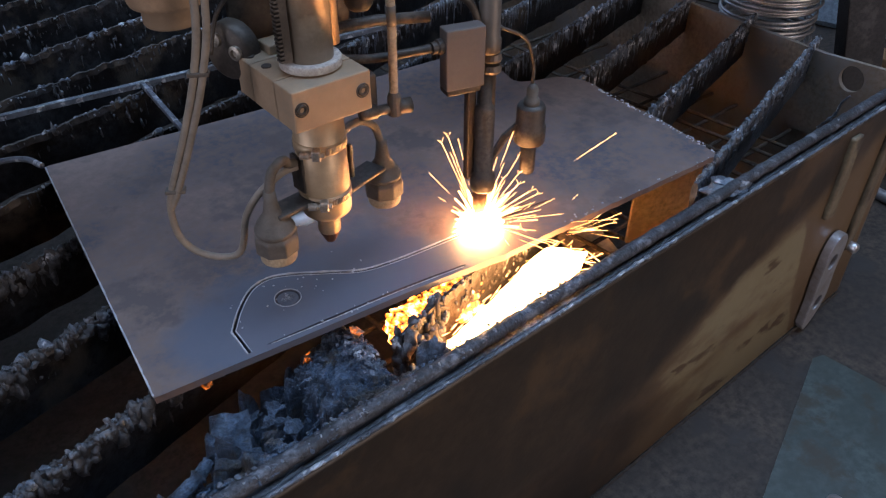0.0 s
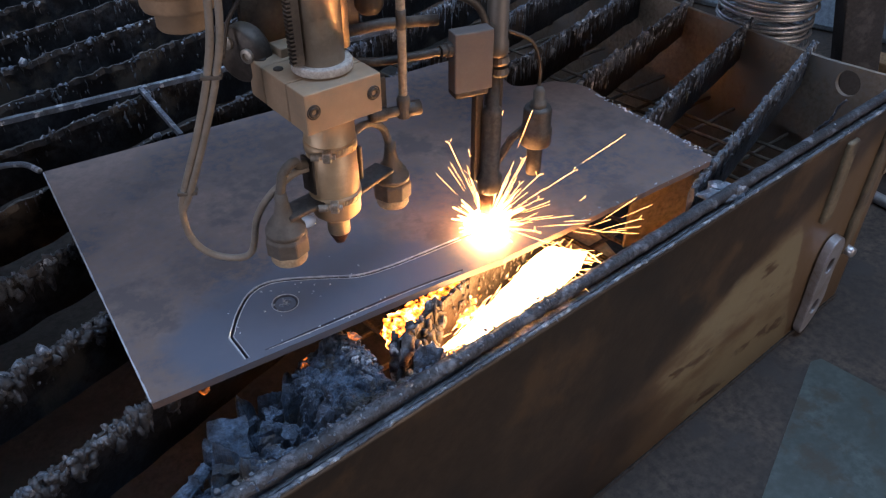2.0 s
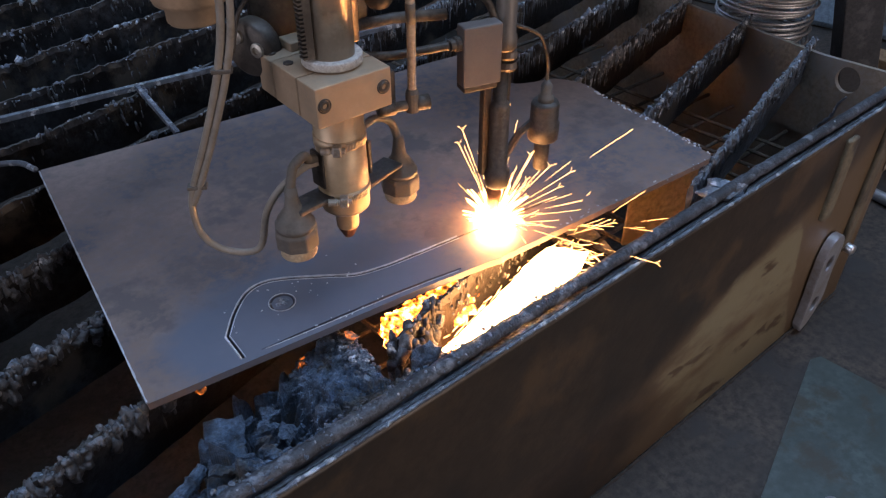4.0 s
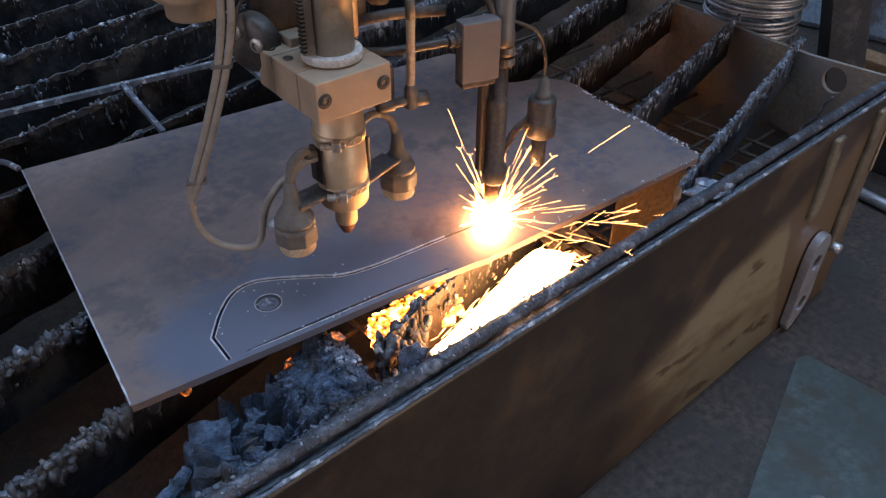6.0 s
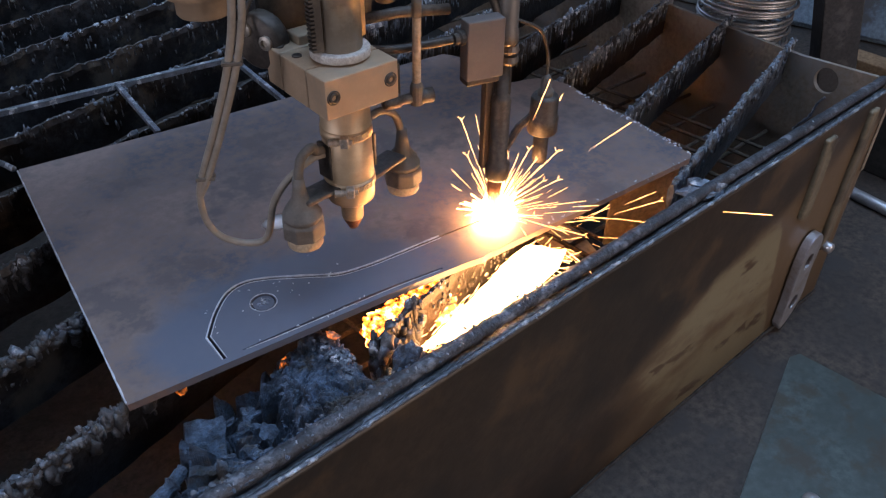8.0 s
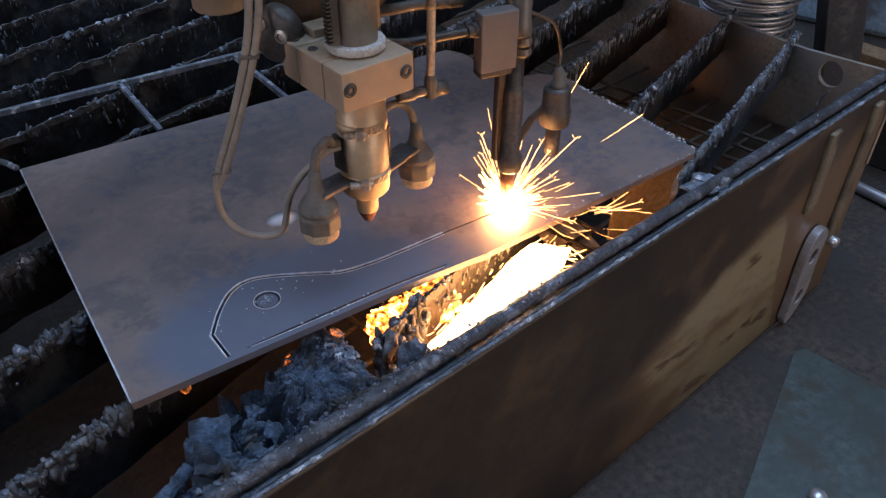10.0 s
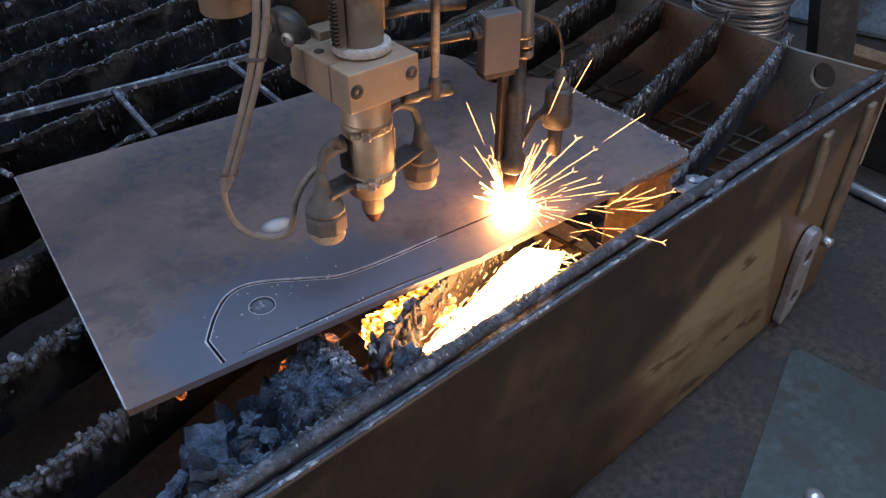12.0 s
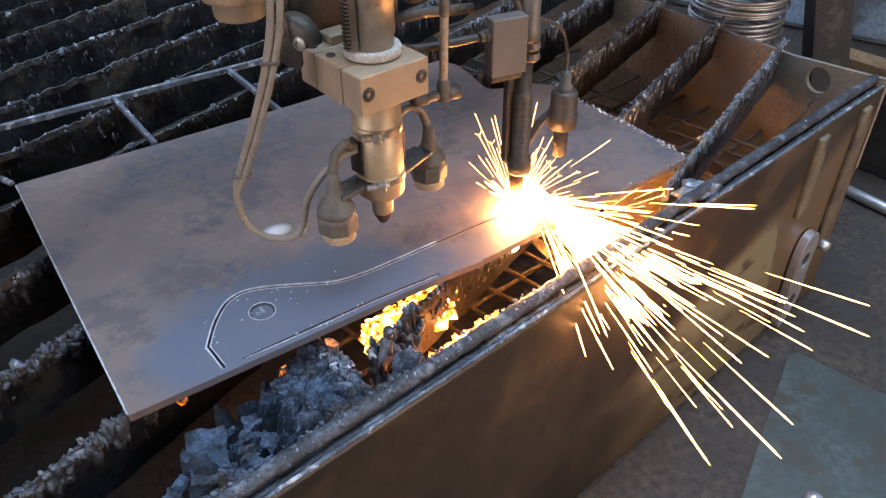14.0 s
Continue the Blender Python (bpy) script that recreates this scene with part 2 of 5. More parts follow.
JET = glow("slag_fire", (1.0, 0.45, 0.13), 38.0)
# weak glow that stands in for firelight on small lumps
FIRELIT_LUMP = ember("firelit_slag_glow", 110, 0.44, 0.72, 1.6)
EMBER = ember("hot_slag", 80, 0.38, 0.68, 9.0)
FLAME_BED = ember("white_hot_slag", 80, 0.36, 0.66, 9.0)


# ---------------------------------------------------------------- mesh helpers
def mesh(name, bm, material, smooth=False):
    bmesh.ops.recalc_face_normals(bm, faces=bm.faces)
    me = bpy.data.meshes.new(name)
    bm.to_mesh(me)
    bm.free()
    me.materials.append(material)
    if smooth:
        for p in me.polygons:
            p.use_smooth = True
    return me


def part(name, bm, material, parent, label="", smooth=False):
    ob = new(name, mesh(name, bm, material, smooth))
    ob.parent = parent
    return tagged(ob, label)


def thing(name, bm, material, label, category, group="", kind="", smooth=False):
    return tagged(new(name, mesh(name, bm, material, smooth)), label, category, group, kind)


def empty(name, label, category, at=(0, 0, 0), group="", kind=""):
    ob = new(name)
    ob.empty_display_size = 0.05
    ob.matrix_basis = at if isinstance(at, Matrix) else Matrix.Translation(at)
    return tagged(ob, label, category, group, kind)


def box(sx, sy, sz, at=(0, 0, 0), bevel=0.0, turn=0.0, bm=None, seg=2):
    bm = bm or bmesh.new()
    m = Matrix.Translation(at) @ Matrix.Rotation(radians(turn), 4, "Z") @ Matrix.Diagonal((sx, sy, sz, 1))
    r = bmesh.ops.create_cube(bm, size=1, matrix=m)
    if bevel:
        es = list({e for v in r["verts"] for e in v.link_edges})
        bmesh.ops.bevel(bm, geom=es, offset=bevel, segments=seg, profile=0.5, affect="EDGES")
    return bm


def lathe(profile, n=32, at=(0, 0, 0), m=None, bm=None, wob=0.0):
    """A body turned about z from (radius, height) pairs."""
    bm = bm or bmesh.new()
    m = m or Matrix.Translation(at)
    rings = []
    for r, z in profile:
        rings.append([bm.verts.new(m @ Vector((r * math.cos(6.28318531 * i / n) * (1 + wob * noise.noise((i * 0.9, z * 40, r))),
                                                r * math.sin(6.28318531 * i / n), z))) for i in range(n)])
    for a, b in zip(rings, rings[1:]):
        for i in range(n):
            bm.faces.new((a[i], a[(i + 1) % n], b[(i + 1) % n], b[i]))
    bm.faces.new(rings[0])
    bm.faces.new(rings[-1])
    return bm


def smooth_path(pts, steps=8):
    """Catmull-Rom through the points."""
    p = [Vector(q) for q in pts]
    p = [2 * p[0] - p[1], *p, 2 * p[-1] - p[-2]]
    out = []
    for a, b, c, d in zip(p, p[1:], p[2:], p[3:]):
        for i in range(steps):
            t = i / steps
            out.append(0.5 * (2 * b + (c - a) * t + (2 * a - 5 * b + 4 * c - d) * t * t + (3 * b - a - 3 * c + d) * t ** 3))
    out.append(p[-2])
    return out


def sweep(path, radius, n=10, bm=None, taper=None):
    """A tube along a path of points."""
    bm = bm or bmesh.new()
    path = [Vector(p) for p in path]
    rings, up = [], None
    for i, p in enumerate(path):
        d = (path[min(i + 1, len(path) - 1)] - path[max(i - 1, 0)]).normalized()
        if up is None:
            up = d.orthogonal().normalized()
        up = (up - d * up.dot(d)).normalized()
        side = d.cross(up)
        r = radius if taper is None else radius * taper(i / (len(path) - 1))
        rings.append([bm.verts.new(p + r * (math.cos(6.28318531 * k / n) * up + math.sin(6.28318531 * k / n) * side)) for k in range(n)])
    for a, b in zip(rings, rings[1:]):
        for i in range(n):
            bm.faces.new((a[i], a[(i + 1) % n], b[(i + 1) % n], b[i]))
    bm.faces.new(rings[0])
    bm.faces.new(rings[-1])
    return bm


def slab(loops, thick, bm=None, z=0.0):
    """A flat body with holes: the first loop is its outline, the others are holes; it reaches from z down by thick."""
    bm = bm or bmesh.new()
    edges = []
    for loop in loops:
        vs = [bm.verts.new((x, y, z)) for x, y in loop]
        edges += [bm.edges.new((a, b)) for a, b in zip(vs, vs[1:] + vs[:1])]
    r = bmesh.ops.triangle_fill(bm, use_beauty=True, use_dissolve=False, edges=edges)
    faces = [g for g in r["geom"] if isinstance(g, bmesh.types.BMFace)]
    e = bmesh.ops.extrude_face_region(bm, geom=faces)
    bmesh.ops.translate(bm, verts=[g for g in e["geom"] if isinstance(g, bmesh.types.BMVert)], vec=(0, 0, -thick))
    return bm


ICO = {}


def rock(size, seed, at=(0, 0, 0), flat=0.6, bm=None, sub=2):
    """An angular lump."""
    if sub not in ICO:
        b = bmesh.new()
        bmesh.ops.create_icosphere(b, subdivisions=sub, radius=1.0)
        b.verts.index_update()
        ICO[sub] = ([v.co.copy() for v in b.verts], [[v.index for v in f.verts] for f in b.faces])
        b.free()
    bm = bm or bmesh.new()
    rnd = random.Random(seed)
    sx, sy, sz = (size * rnd.uniform(0.6, 1.5), size * rnd.uniform(0.5, 1.1), size * flat * rnd.uniform(0.6, 1.25))
    turn = Matrix.Rotation(rnd.uniform(0, 6.28), 3, "Z")
    vs = []
    o1, o2 = Vector((seed * 3.7, 0, 0)), Vector((0, seed * 1.9, 0))
    for co in ICO[sub][0]:
        c = co * (1 + 0.6 * noise.noise(co * 1.4 + o1) + 0.5 * noise.noise(co * 4 + o2))
        vs.append(bm.verts.new(turn @ Vector((c.x * sx, c.y * sy, c.z * sz)) + Vector(at)))
    for f in ICO[sub][1]:
        bm.faces.new([vs[i] for i in f])
    return bm


# ---------------------------------------------------------------- hall
RIM_A = math.atan(0.1126)
JET_AT = (0.362, -0.086, 0.634)
FLOOR_Z = 0.058    # the table side is 0.6 m high


def rim_y(x):
    return -0.1975 + 0.1126 * x


def hall():
    floor = thing("floor", box(20, 16, 0.2, (1, 0.5, FLOOR_Z - 0.1)), FLOOR, "dark oily workshop floor with stains", "floor", kind="structure")
    bm = bmesh.new()
    for x0, x1, y0, y1 in ((-9, -1.2, -7.5, 8.5), (4.8, 11, -7.5, 8.5), (-1.2, 4.8, -7.5, -1.9), (-1.2, 4.8, 1.1, 8.5)):
        box(x1 - x0, y1 - y0, 0.2, ((x0 + x1) / 2, (y0 + y1) / 2, 6.1), bm=bm)
    thing("ceiling", bm, PLASTER, "plain grey hall ceiling with a skylight opening", "ceiling", kind="structure")
    bm = bmesh.new()
    for x0, x1, z0, z1 in ((-9, -2, 0, 6), (5, 11, 0, 6), (-2, 5, 0, 3.4), (-2, 5, 5.4, 6)):
        box(x1 - x0, 0.25, z1 - z0, ((x0 + x1) / 2, 7.1, (z0 + z1) / 2), bm=bm)
    thing("wall_north", bm, PLASTER, "grey hall wall with a long window opening", "wall", kind="structure")
    bm = bmesh.new()
    for x0, x1, z0, z1 in ((-9, 0.8, 0, 6), (4.0, 11, 0, 6), (0.8, 4.0, 3.7, 6)):
        box(x1 - x0, 0.25, z1 - z0, ((x0 + x1) / 2, -6.1, (z0 + z1) / 2), bm=bm)
    thing("wall_south", bm, PLASTER, "grey hall wall with an added opening for the fill lamp", "wall", kind="structure")
    bm = bmesh.new()
    for y0, y1, z0, z1 in ((-7.5, -3.2, 0, 6), (2.0, 8.5, 0, 6), (-3.2, 2.0, 0, 1.3), (-3.2, 2.0, 4.5, 6)):
        box(0.25, y1 - y0, z1 - z0, (-9, (y0 + y1) / 2, (z0 + z1) / 2), bm=bm)
    thing("wall_west", bm, PLASTER, "grey hall wall with a wide window opening", "wall", kind="structure")
    thing("wall_east", box(0.25, 16, 6, (11, 0.5, 3)), PLASTER, "plain grey hall wall", "wall", kind="structure")


# ---------------------------------------------------------------- cutting table
SLOPES = {-2: 0.375, -1: 0.372, 0: 0.372}


def slat_y(k, x):
    """The line of the k-th slat; the first three stand a little askew."""
    return {-2: -0.367, -1: -0.174}.get(k, 0.025 + 0.195 * k) + SLOPES.get(k, 0.358) * x


def slat(k, x0, x1, table):
    """An upright steel strip, its top eaten and crusted by slag."""
    rnd = random.Random(50 + k)
    step = 0.006
    n = int((x1 - x0) / step)
    d = Vector((1, SLOPES.get(k, 0.358), 0)).normalized()
    s = Vector((-d.y, d.x, 0))
    bm, crust, drips = bmesh.new(), bmesh.new(), bmesh.new()
    rings = []
    for i in range(n + 1):
        x = x0 + (x1 - x0) * i / n
        p = Vector((x, slat_y(k, x), 0))
        q = Vector((x * 26, k * 7.3, 0.0))
        top = H - 0.017 + 0.0055 * noise.noise(q) + 0.004 * noise.noise(q * 3.1) - 0.006 * max(0, noise.noise(q * 0.3))
        low = H - 0.115 + 0.006 * noise.noise(q * 0.7 + Vector((0, 9, 0)))
        ring = []
        for z, w in ((low, 1.0), (low * 0.5 + top * 0.5, 1.0), (top - 0.03, 1.1), (top - 0.012, 1.35), (top, 0.8)):
            bulge = 0.0035 * w * (1 + 0.9 * noise.noise(Vector((x * 45, z * 30, k * 3.0))) * (1.2 if z > top - 0.035 else 0.2))
            ring.append((p + s * bulge + Vector((0, 0, z)), p - s * bulge + Vector((0, 0, z))))
        vs = [bm.verts.new(a) for a, _ in ring] + [bm.verts.new(b) for _, b in reversed(ring)]
        rings.append(vs)
    for a, b in zip(rings, rings[1:]):
        m = len(a)
        for i in range(m):
            bm.faces.new((a[i], a[(i + 1) % m], b[(i + 1) % m], b[i]))
    bm.faces.new(rings[0])
    bm.faces.new(rings[-1])
    # slat -2 takes the lit copy, painted brighter than the sooty rest
    ob = part("slat", bm, LIT_SLAT if k == -2 else SOOT, table, "sooty upright support slat with a ragged burnt top")
    # slag frozen along the crest, with drips and lumps down its faces
    count = int((x1 - x0) * (380 if k < 8 else 90))
    for i in range(count):
        x = rnd.uniform(x0 + 0.004, x1 - 0.004)
        kind = rnd.random()
        p = Vector((x, slat_y(k, x), 0))
        thick = 1 + 0.8 * noise.noise((x * 7, k * 5.0, 0))
        z = H - 0.019
        if kind < 0.42:
            p += s * rnd.uniform(-0.004, 0.004)
            size = rnd.uniform(0.007, 0.011) if rnd.random() < 0.05 else rnd.uniform(0.002, 0.0052) * thick * (1.5 if k in (0, 1) else 1)
            rock(size, i + 31 * k, (p.x, p.y, z + rnd.uniform(-0.006, 0.003)), 0.9, crust, 1)
        else:
            low = 0.004 + 0.05 * rnd.random() ** 1.8 * thick
            p -= s * (0.0036 if rnd.random() < 0.8 else -0.0036)
            rock(rnd.uniform(0.0012, 0.003) * thick, i + 31 * k, (p.x, p.y, z - low), rnd.uniform(1.5, 6.0), crust if k < 2 and x > 0.6 and rnd.random() < 0.5 else drips, 1)
    if k in (0, 1, 2):
        for i in range(520):
            x = rnd.uniform(x0, 0.12) if rnd.random() < 0.25 else rnd.uniform(-0.35, 0.08)
            size = rnd.uniform(0.0022, 0.0072) * (1 + 0.5 * noise.noise((x * 30, k, 2)))
            flat = rnd.uniform(0.9, 2.3)
            p = Vector((x, slat_y(k, x), H - 0.014 - size * flat * rnd.uniform(0.6, 2.6))) - s * rnd.uniform(-0.003, 0.007)
            rock(size, 7000 + i, p, flat, crust if rnd.random() < 0.06 else drips, 2)
    if k < 4:
        for i in range(620 if k > -2 else 320):
            x = rnd.uniform(max(x0 + 0.01, 0.62 if k < 2 else 0.75), x1 - 0.01)
            size, flat = rnd.uniform(0.0012, 0.0026), rnd.uniform(3.0, 13.0)
            p = Vector((x, slat_y(k, x), H - 0.016 - size * flat * rnd.uniform(0.8, 1.6))) - s * rnd.choice((0.0038, 0.0038, -0.0038))
            rock(size, 9000 + i, p, flat, crust, 1)
    if k < 0:
        for i in range(260):
            x = rnd.uniform(0.97, x1)
            p = Vector((x, slat_y(k, x), H - 0.02 - 0.035 * rnd.random() ** 1.6)) - s * rnd.uniform(-0.004, 0.006)
            rock(rnd.uniform(0.002, 0.0055), 8000 + i, p, rnd.uniform(1.2, 2.6), crust if rnd.random() < 0.5 else drips, 1)
    if k == -1:
        for i in range(90):
            x = x0 + 0.09 * rnd.random() ** 1.6
            drop = 0.10 * rnd.random() * (1 - (x - x0) / 0.12)
            p = Vector((x, slat_y(k, x), H - 0.022 - drop)) + s * rnd.uniform(-0.011, 0.013)
            rock(rnd.uniform(0.005, 0.010), 5000 + i, p, rnd.uniform(1.0, 2.4), crust if rnd.random() < 0.3 else drips, 2)
        for i in range(70):
            x = rnd.uniform(x0, 0.62)
            p = Vector((x, slat_y(k, x), H - 0.03 - 0.06 * rnd.random())) - s * rnd.uniform(0.003, 0.006)
            rock(rnd.uniform(0.0015, 0.004), 5300 + i, p, rnd.uniform(1.0, 3.0), drips, 1)
    c = part("dross", drips, DRIP, ob, "dull slag drips down the slat", True)
    c["kind"] = "stuff"
    c = part("slag_crust", crust, CRUST, ob, "grey frozen slag beads on the crest", True)
    c["kind"] = "stuff"
    return ob


def cutting_table():
    t = empty("cutting_table", "dark steel flame cutting table with slats and a worn painted side", "cutting table")
    x0, x1 = -1.35, 1.672
    # near side: a tall plate with a thin flange below the rail
    ln = (x1 - x0) / math.cos(RIM_A)
    bm = bmesh.new()
    n = 240
    rows = []
    d = Vector((math.cos(RIM_A), math.sin(RIM_A), 0))
    s = Vector((-d.y, d.x, 0))
    base = Vector((x0, rim_y(x0), 0))
    for i in range(n + 1):
        p = base + d * (ln * i / n)
        rag = 0.0025 * noise.noise((i * 0.9, 0, 3)) + 0.0015 * noise.noise((i * 2.3, 5, 0))
        rows.append([bm.verts.new(p + s * a + Vector((0, 0, z))) for a, z in ((0, FLOOR_Z), (0.002, 0.3), (0.0, 0.642), (-0.0015, 0.652 + rag), (0.006, 0.653 + rag), (0.010, 0.648), (0.012, 0.3), (0.012, FLOOR_Z))])
    for a, b in zip(rows, rows[1:]):
        for i in range(8):
            bm.faces.new((a[i], a[(i + 1) % 8], b[(i + 1) % 8], b[i]))
    bm.faces.new(rows[0])
    bm.faces.new(rows[-1])
    part("side_wall", bm, WALL, t, "dark brown side plate with tan flaking paint", True)
    # rail along the top of the side, crusted
    path = [base + s * 0.028 + d * (ln * i / 300) + Vector((0, 0.0015 * noise.noise((i * 0.4, 1, 1)), 0.6585 + 0.002 * noise.noise((i * 0.35, 0, 0)))) for i in range(301)]
    part("rim_rail", sweep(path, 0.0108, 12, taper=lambda u: 1 + (0.22 if u < 0.68 else 0.05) * noise.noise((u * 220, 2, 0)) + (0.12 if u < 0.68 else 0.02) * noise.noise((u * 560, 5, 0))), RAIL, t, "scaled grey steel rail along the rim", True)
    lip = [base + s * (0.003 + 0.001 * noise.noise((i * 0.8, 6, 0))) + d * (ln * i / 500) + Vector((0, 0, 0.6535 + 0.002 * noise.noise((i * 0.55, 2, 8)))) for i in range(501)]
    part("rim_lip", sweep(lip, 0.0032, 6, taper=lambda u: 1 + 0.7 * noise.noise((u * 330, 3, 0))), CRUST, t, "pale ragged upper edge of the side plate")
    bm = box(ln - 0.02, 0.026, 0.05, (0, 0, 0), 0.002)
    bmesh.ops.transform(bm, matrix=Matrix.Translation(base + d * (ln / 2) + s * 0.0255 + Vector((0, 0, 0.6215))) @ Matrix.Rotation(RIM_A, 4, "Z"), verts=bm.verts)
    part("rim_flange", bm, RAIL, t, "flat bar under the rail")
    crust = bmesh.new()
    rnd = random.Random(5)
    for i in range(900):
        u = rnd.random() * (0.64 if rnd.random() < 0.93 else 1.0)
        p = base + d * (ln * u) + s * rnd.choice((0.001, 0.003, 0.022, 0.034, 0.03)) * rnd.uniform(0.8, 1.2)
        top = 0.655 if (p - base).dot(s) < 0.012 else 0.668
        rock(rnd.uniform(0.0012, 0.0034), i, (p.x, p.y, top), 0.8, crust, 1)
    c = part("slag_crust", crust, CRUST, t, "grey slag spatter along the rim")
    c["kind"] = "stuff"
    # end wall with a round hole
    hole = [(0.14 + 0.031 * math.cos(a * 6.2832 / 40), 0.612 + 0.031 * math.sin(a * 6.2832 / 40)) for a in range(40)]
    bm = slab([[(-0.012, 0.44), (2.7, 0.44), (2.7, 0.642), (0.22, 0.647), (0.06, 0.661), (-0.012, 0.668)], hole], 0.012)
    bmesh.ops.transform(bm, matrix=Matrix(((0, 0, 1, 1.672), (1, 0, 0, 0), (0, 1, 0, 0), (0, 0, 0, 1))), verts=bm.verts)
    part("end_wall", bm, INNER, t, "brown stained end plate with a round hole")
    pts = [Vector((1.6595, 0.128 + 0.05 * u + 0.004 * math.sin(u * 9), 0.575 - 0.115 * u)) for u in [i / 14 for i in range(15)]]
    part("slag_run", sweep(pts, 0.0045, 6, taper=lambda u: 0.6 + 1.2 * abs(noise.noise((u * 7, 1, 3)))), CRUST, t, "pale frozen slag run below the hole")
    part("end_wall_lower", box(0.012, 2.7, 0.382, (1.675, 1.35, 0.249)), INNER, t)
    part("far_wall", box(3.0, 0.012, 0.60, (0.16, 2.7, 0.358)), INNER, t)
    part("left_wall", box(0.012, 3.05, 0.60, (-1.35, 1.175, 0.358)), INNER, t)
    part("pit_bottom", slab([[(-1.34, rim_y(-1.34) + 0.02), (1.66, rim_y(1.66) + 0.02), (1.66, 2.69), (-1.34, 2.69)]], 0.02, z=0.21), PIT, t, "soot-black slag tray")
    # corner post outside and two welded strips on the side near it
    for x, w, low in ((1.392, 0.040, 0.43), (1.585, 0.036, 0.25)):
        p = Vector((x, rim_y(x) - 0.004, (low + 0.63) / 2))
        part("side_strip", box(w, 0.014, 0.63 - low, p, 0.006, math.degrees(RIM_A), seg=3), STRIP, t, "worn tan strip welded on the side")
    part("strip_stud", lathe([(0.001, 0), (0.012, 0), (0.013, 0.003), (0.013, 0.02), (0.010, 0.023), (0.001, 0.023)], 18, m=Matrix.Translation((1.585, rim_y(1.585) - 0.008, 0.262)) @ Matrix.Rotation(radians(90), 4, "X")), CHROME, t, "worn stud at the foot of the strip", True)
    # black bead where the side meets the floor
    foot_path = [base + d * (ln * i / 400) + s * -0.002 + Vector((0, 0.0015 * noise.noise((i * 0.7, 3, 3)), FLOOR_Z + 0.002)) for i in range(401)]
    part("foot_seam", sweep(foot_path, 0.005, 6, taper=lambda u: 1 + 0.6 * noise.noise((u * 190, 8, 0))), PIT, t, "black uneven bead along the foot of the side")
    # grid under the slats
    for j in range(26):
        y = -0.12 + 0.085 * j
        a = Vector((0.34, y + 0.0547, 0.432))
        b = Vector((1.655, y + 0.196, 0.432))
        pts = [a.lerp(b, i / 24) + Vector((0, 0.004 * noise.noise((i * 0.8, j, 0)), 0.004 * noise.noise((i, j * 2.0, 4)))) for i in range(25)]
        if a.y > rim_y(a.x) + 0.02 and j < 16:
            part("grid_bar", sweep(pts, 0.0048, 6), GRID, t)
    for j in range(28):
        x = 0.0 + 0.0665 * j
        a = Vector((x + 0.0, rim_y(x) + 0.03, 0.438))
        b = Vector((x - 0.24, rim_y(x) + 1.25, 0.438))
        if not 0.4 < x < 1.66:
            continue
        pts = [a.lerp(b, i / 16) + Vector((0.004 * noise.noise((i * 0.8, j, 7)), 0, 0.004 * noise.noise((i, j * 2.0, 9)))) for i in range(17)]
        part("grid_bar", sweep(pts, 0.0048, 6), GRID, t)
    part("baffle_plate", box(0.14, 0.006, 0.165, (0.953, 0.052, 0.583), 0.001, -14.5), BAFFLE, t, "heat-stained baffle plate under the work, firelight put into its tan")
    part("tray_sheet", slab([[(0.845, 0.145), (0.938, 0.128), (0.985, 0.31), (0.88, 0.33)]], 0.006, z=0.424), BAFFLE, t, "scrap sheet lying under the grid, firelight put into its tan")
    starts = {-2: 0.945, -1: 0.312}
    for k in range(-2, 11):
        x0k = starts.get(k, max(-1.3, (-0.18 - 0.025 - 0.195 * k) / 0.2454))
        x1k = min(1.70, (2.68 - 0.025 - 0.195 * k) / 0.358)
        slat(k, x0k, x1k, t)
    # lifting lug welded flat on the side
    holes = [[(cx + 0.017 * math.cos(a * 0.2618), cz + 0.021 * math.sin(a * 0.2618)) for a in range(24)] for cx, cz in ((1.481, 0.272), (1.481, 0.146))]
    outline = smooth_path([(1.442, 0.09, 0), (1.444, 0.16, 0), (1.440, 0.23, 0), (1.443, 0.30, 0), (1.458, 0.338, 0), (1.485, 0.348, 0), (1.512, 0.335, 0), (1.524, 0.30, 0),
                           (1.517, 0.23, 0), (1.523, 0.16, 0), (1.51, 0.115, 0), (1.48, 0.08, 0), (1.455, 0.068, 0)], 4)
    bm = slab([[(p.x, p.y) for p in outline], *holes], 0.021)
    bmesh.ops.bevel(bm, geom=[e for e in bm.edges if len(e.link_faces) == 2 and e.calc_face_angle() > 1.0], offset=0.0018, segments=2, affect="EDGES")
    to_side = Matrix(((1, 0, 0, 0), (0.1126, 0, -1, -0.1975 - 0.0225), (0, 1, 0, 0), (0, 0, 0, 1)))
    bmesh.ops.transform(bm, matrix=to_side, verts=bm.verts)
    part("lifting_lug", bm, CHROME, t, "worn bright steel lifting lug with two holes")
    return t


def ease(a, b, x):
    """0 below a, 1 above b, smooth between."""
    u = max(0.0, min(1.0, (x - a) / (b - a)))
    return u * u * (3 - 2 * u)


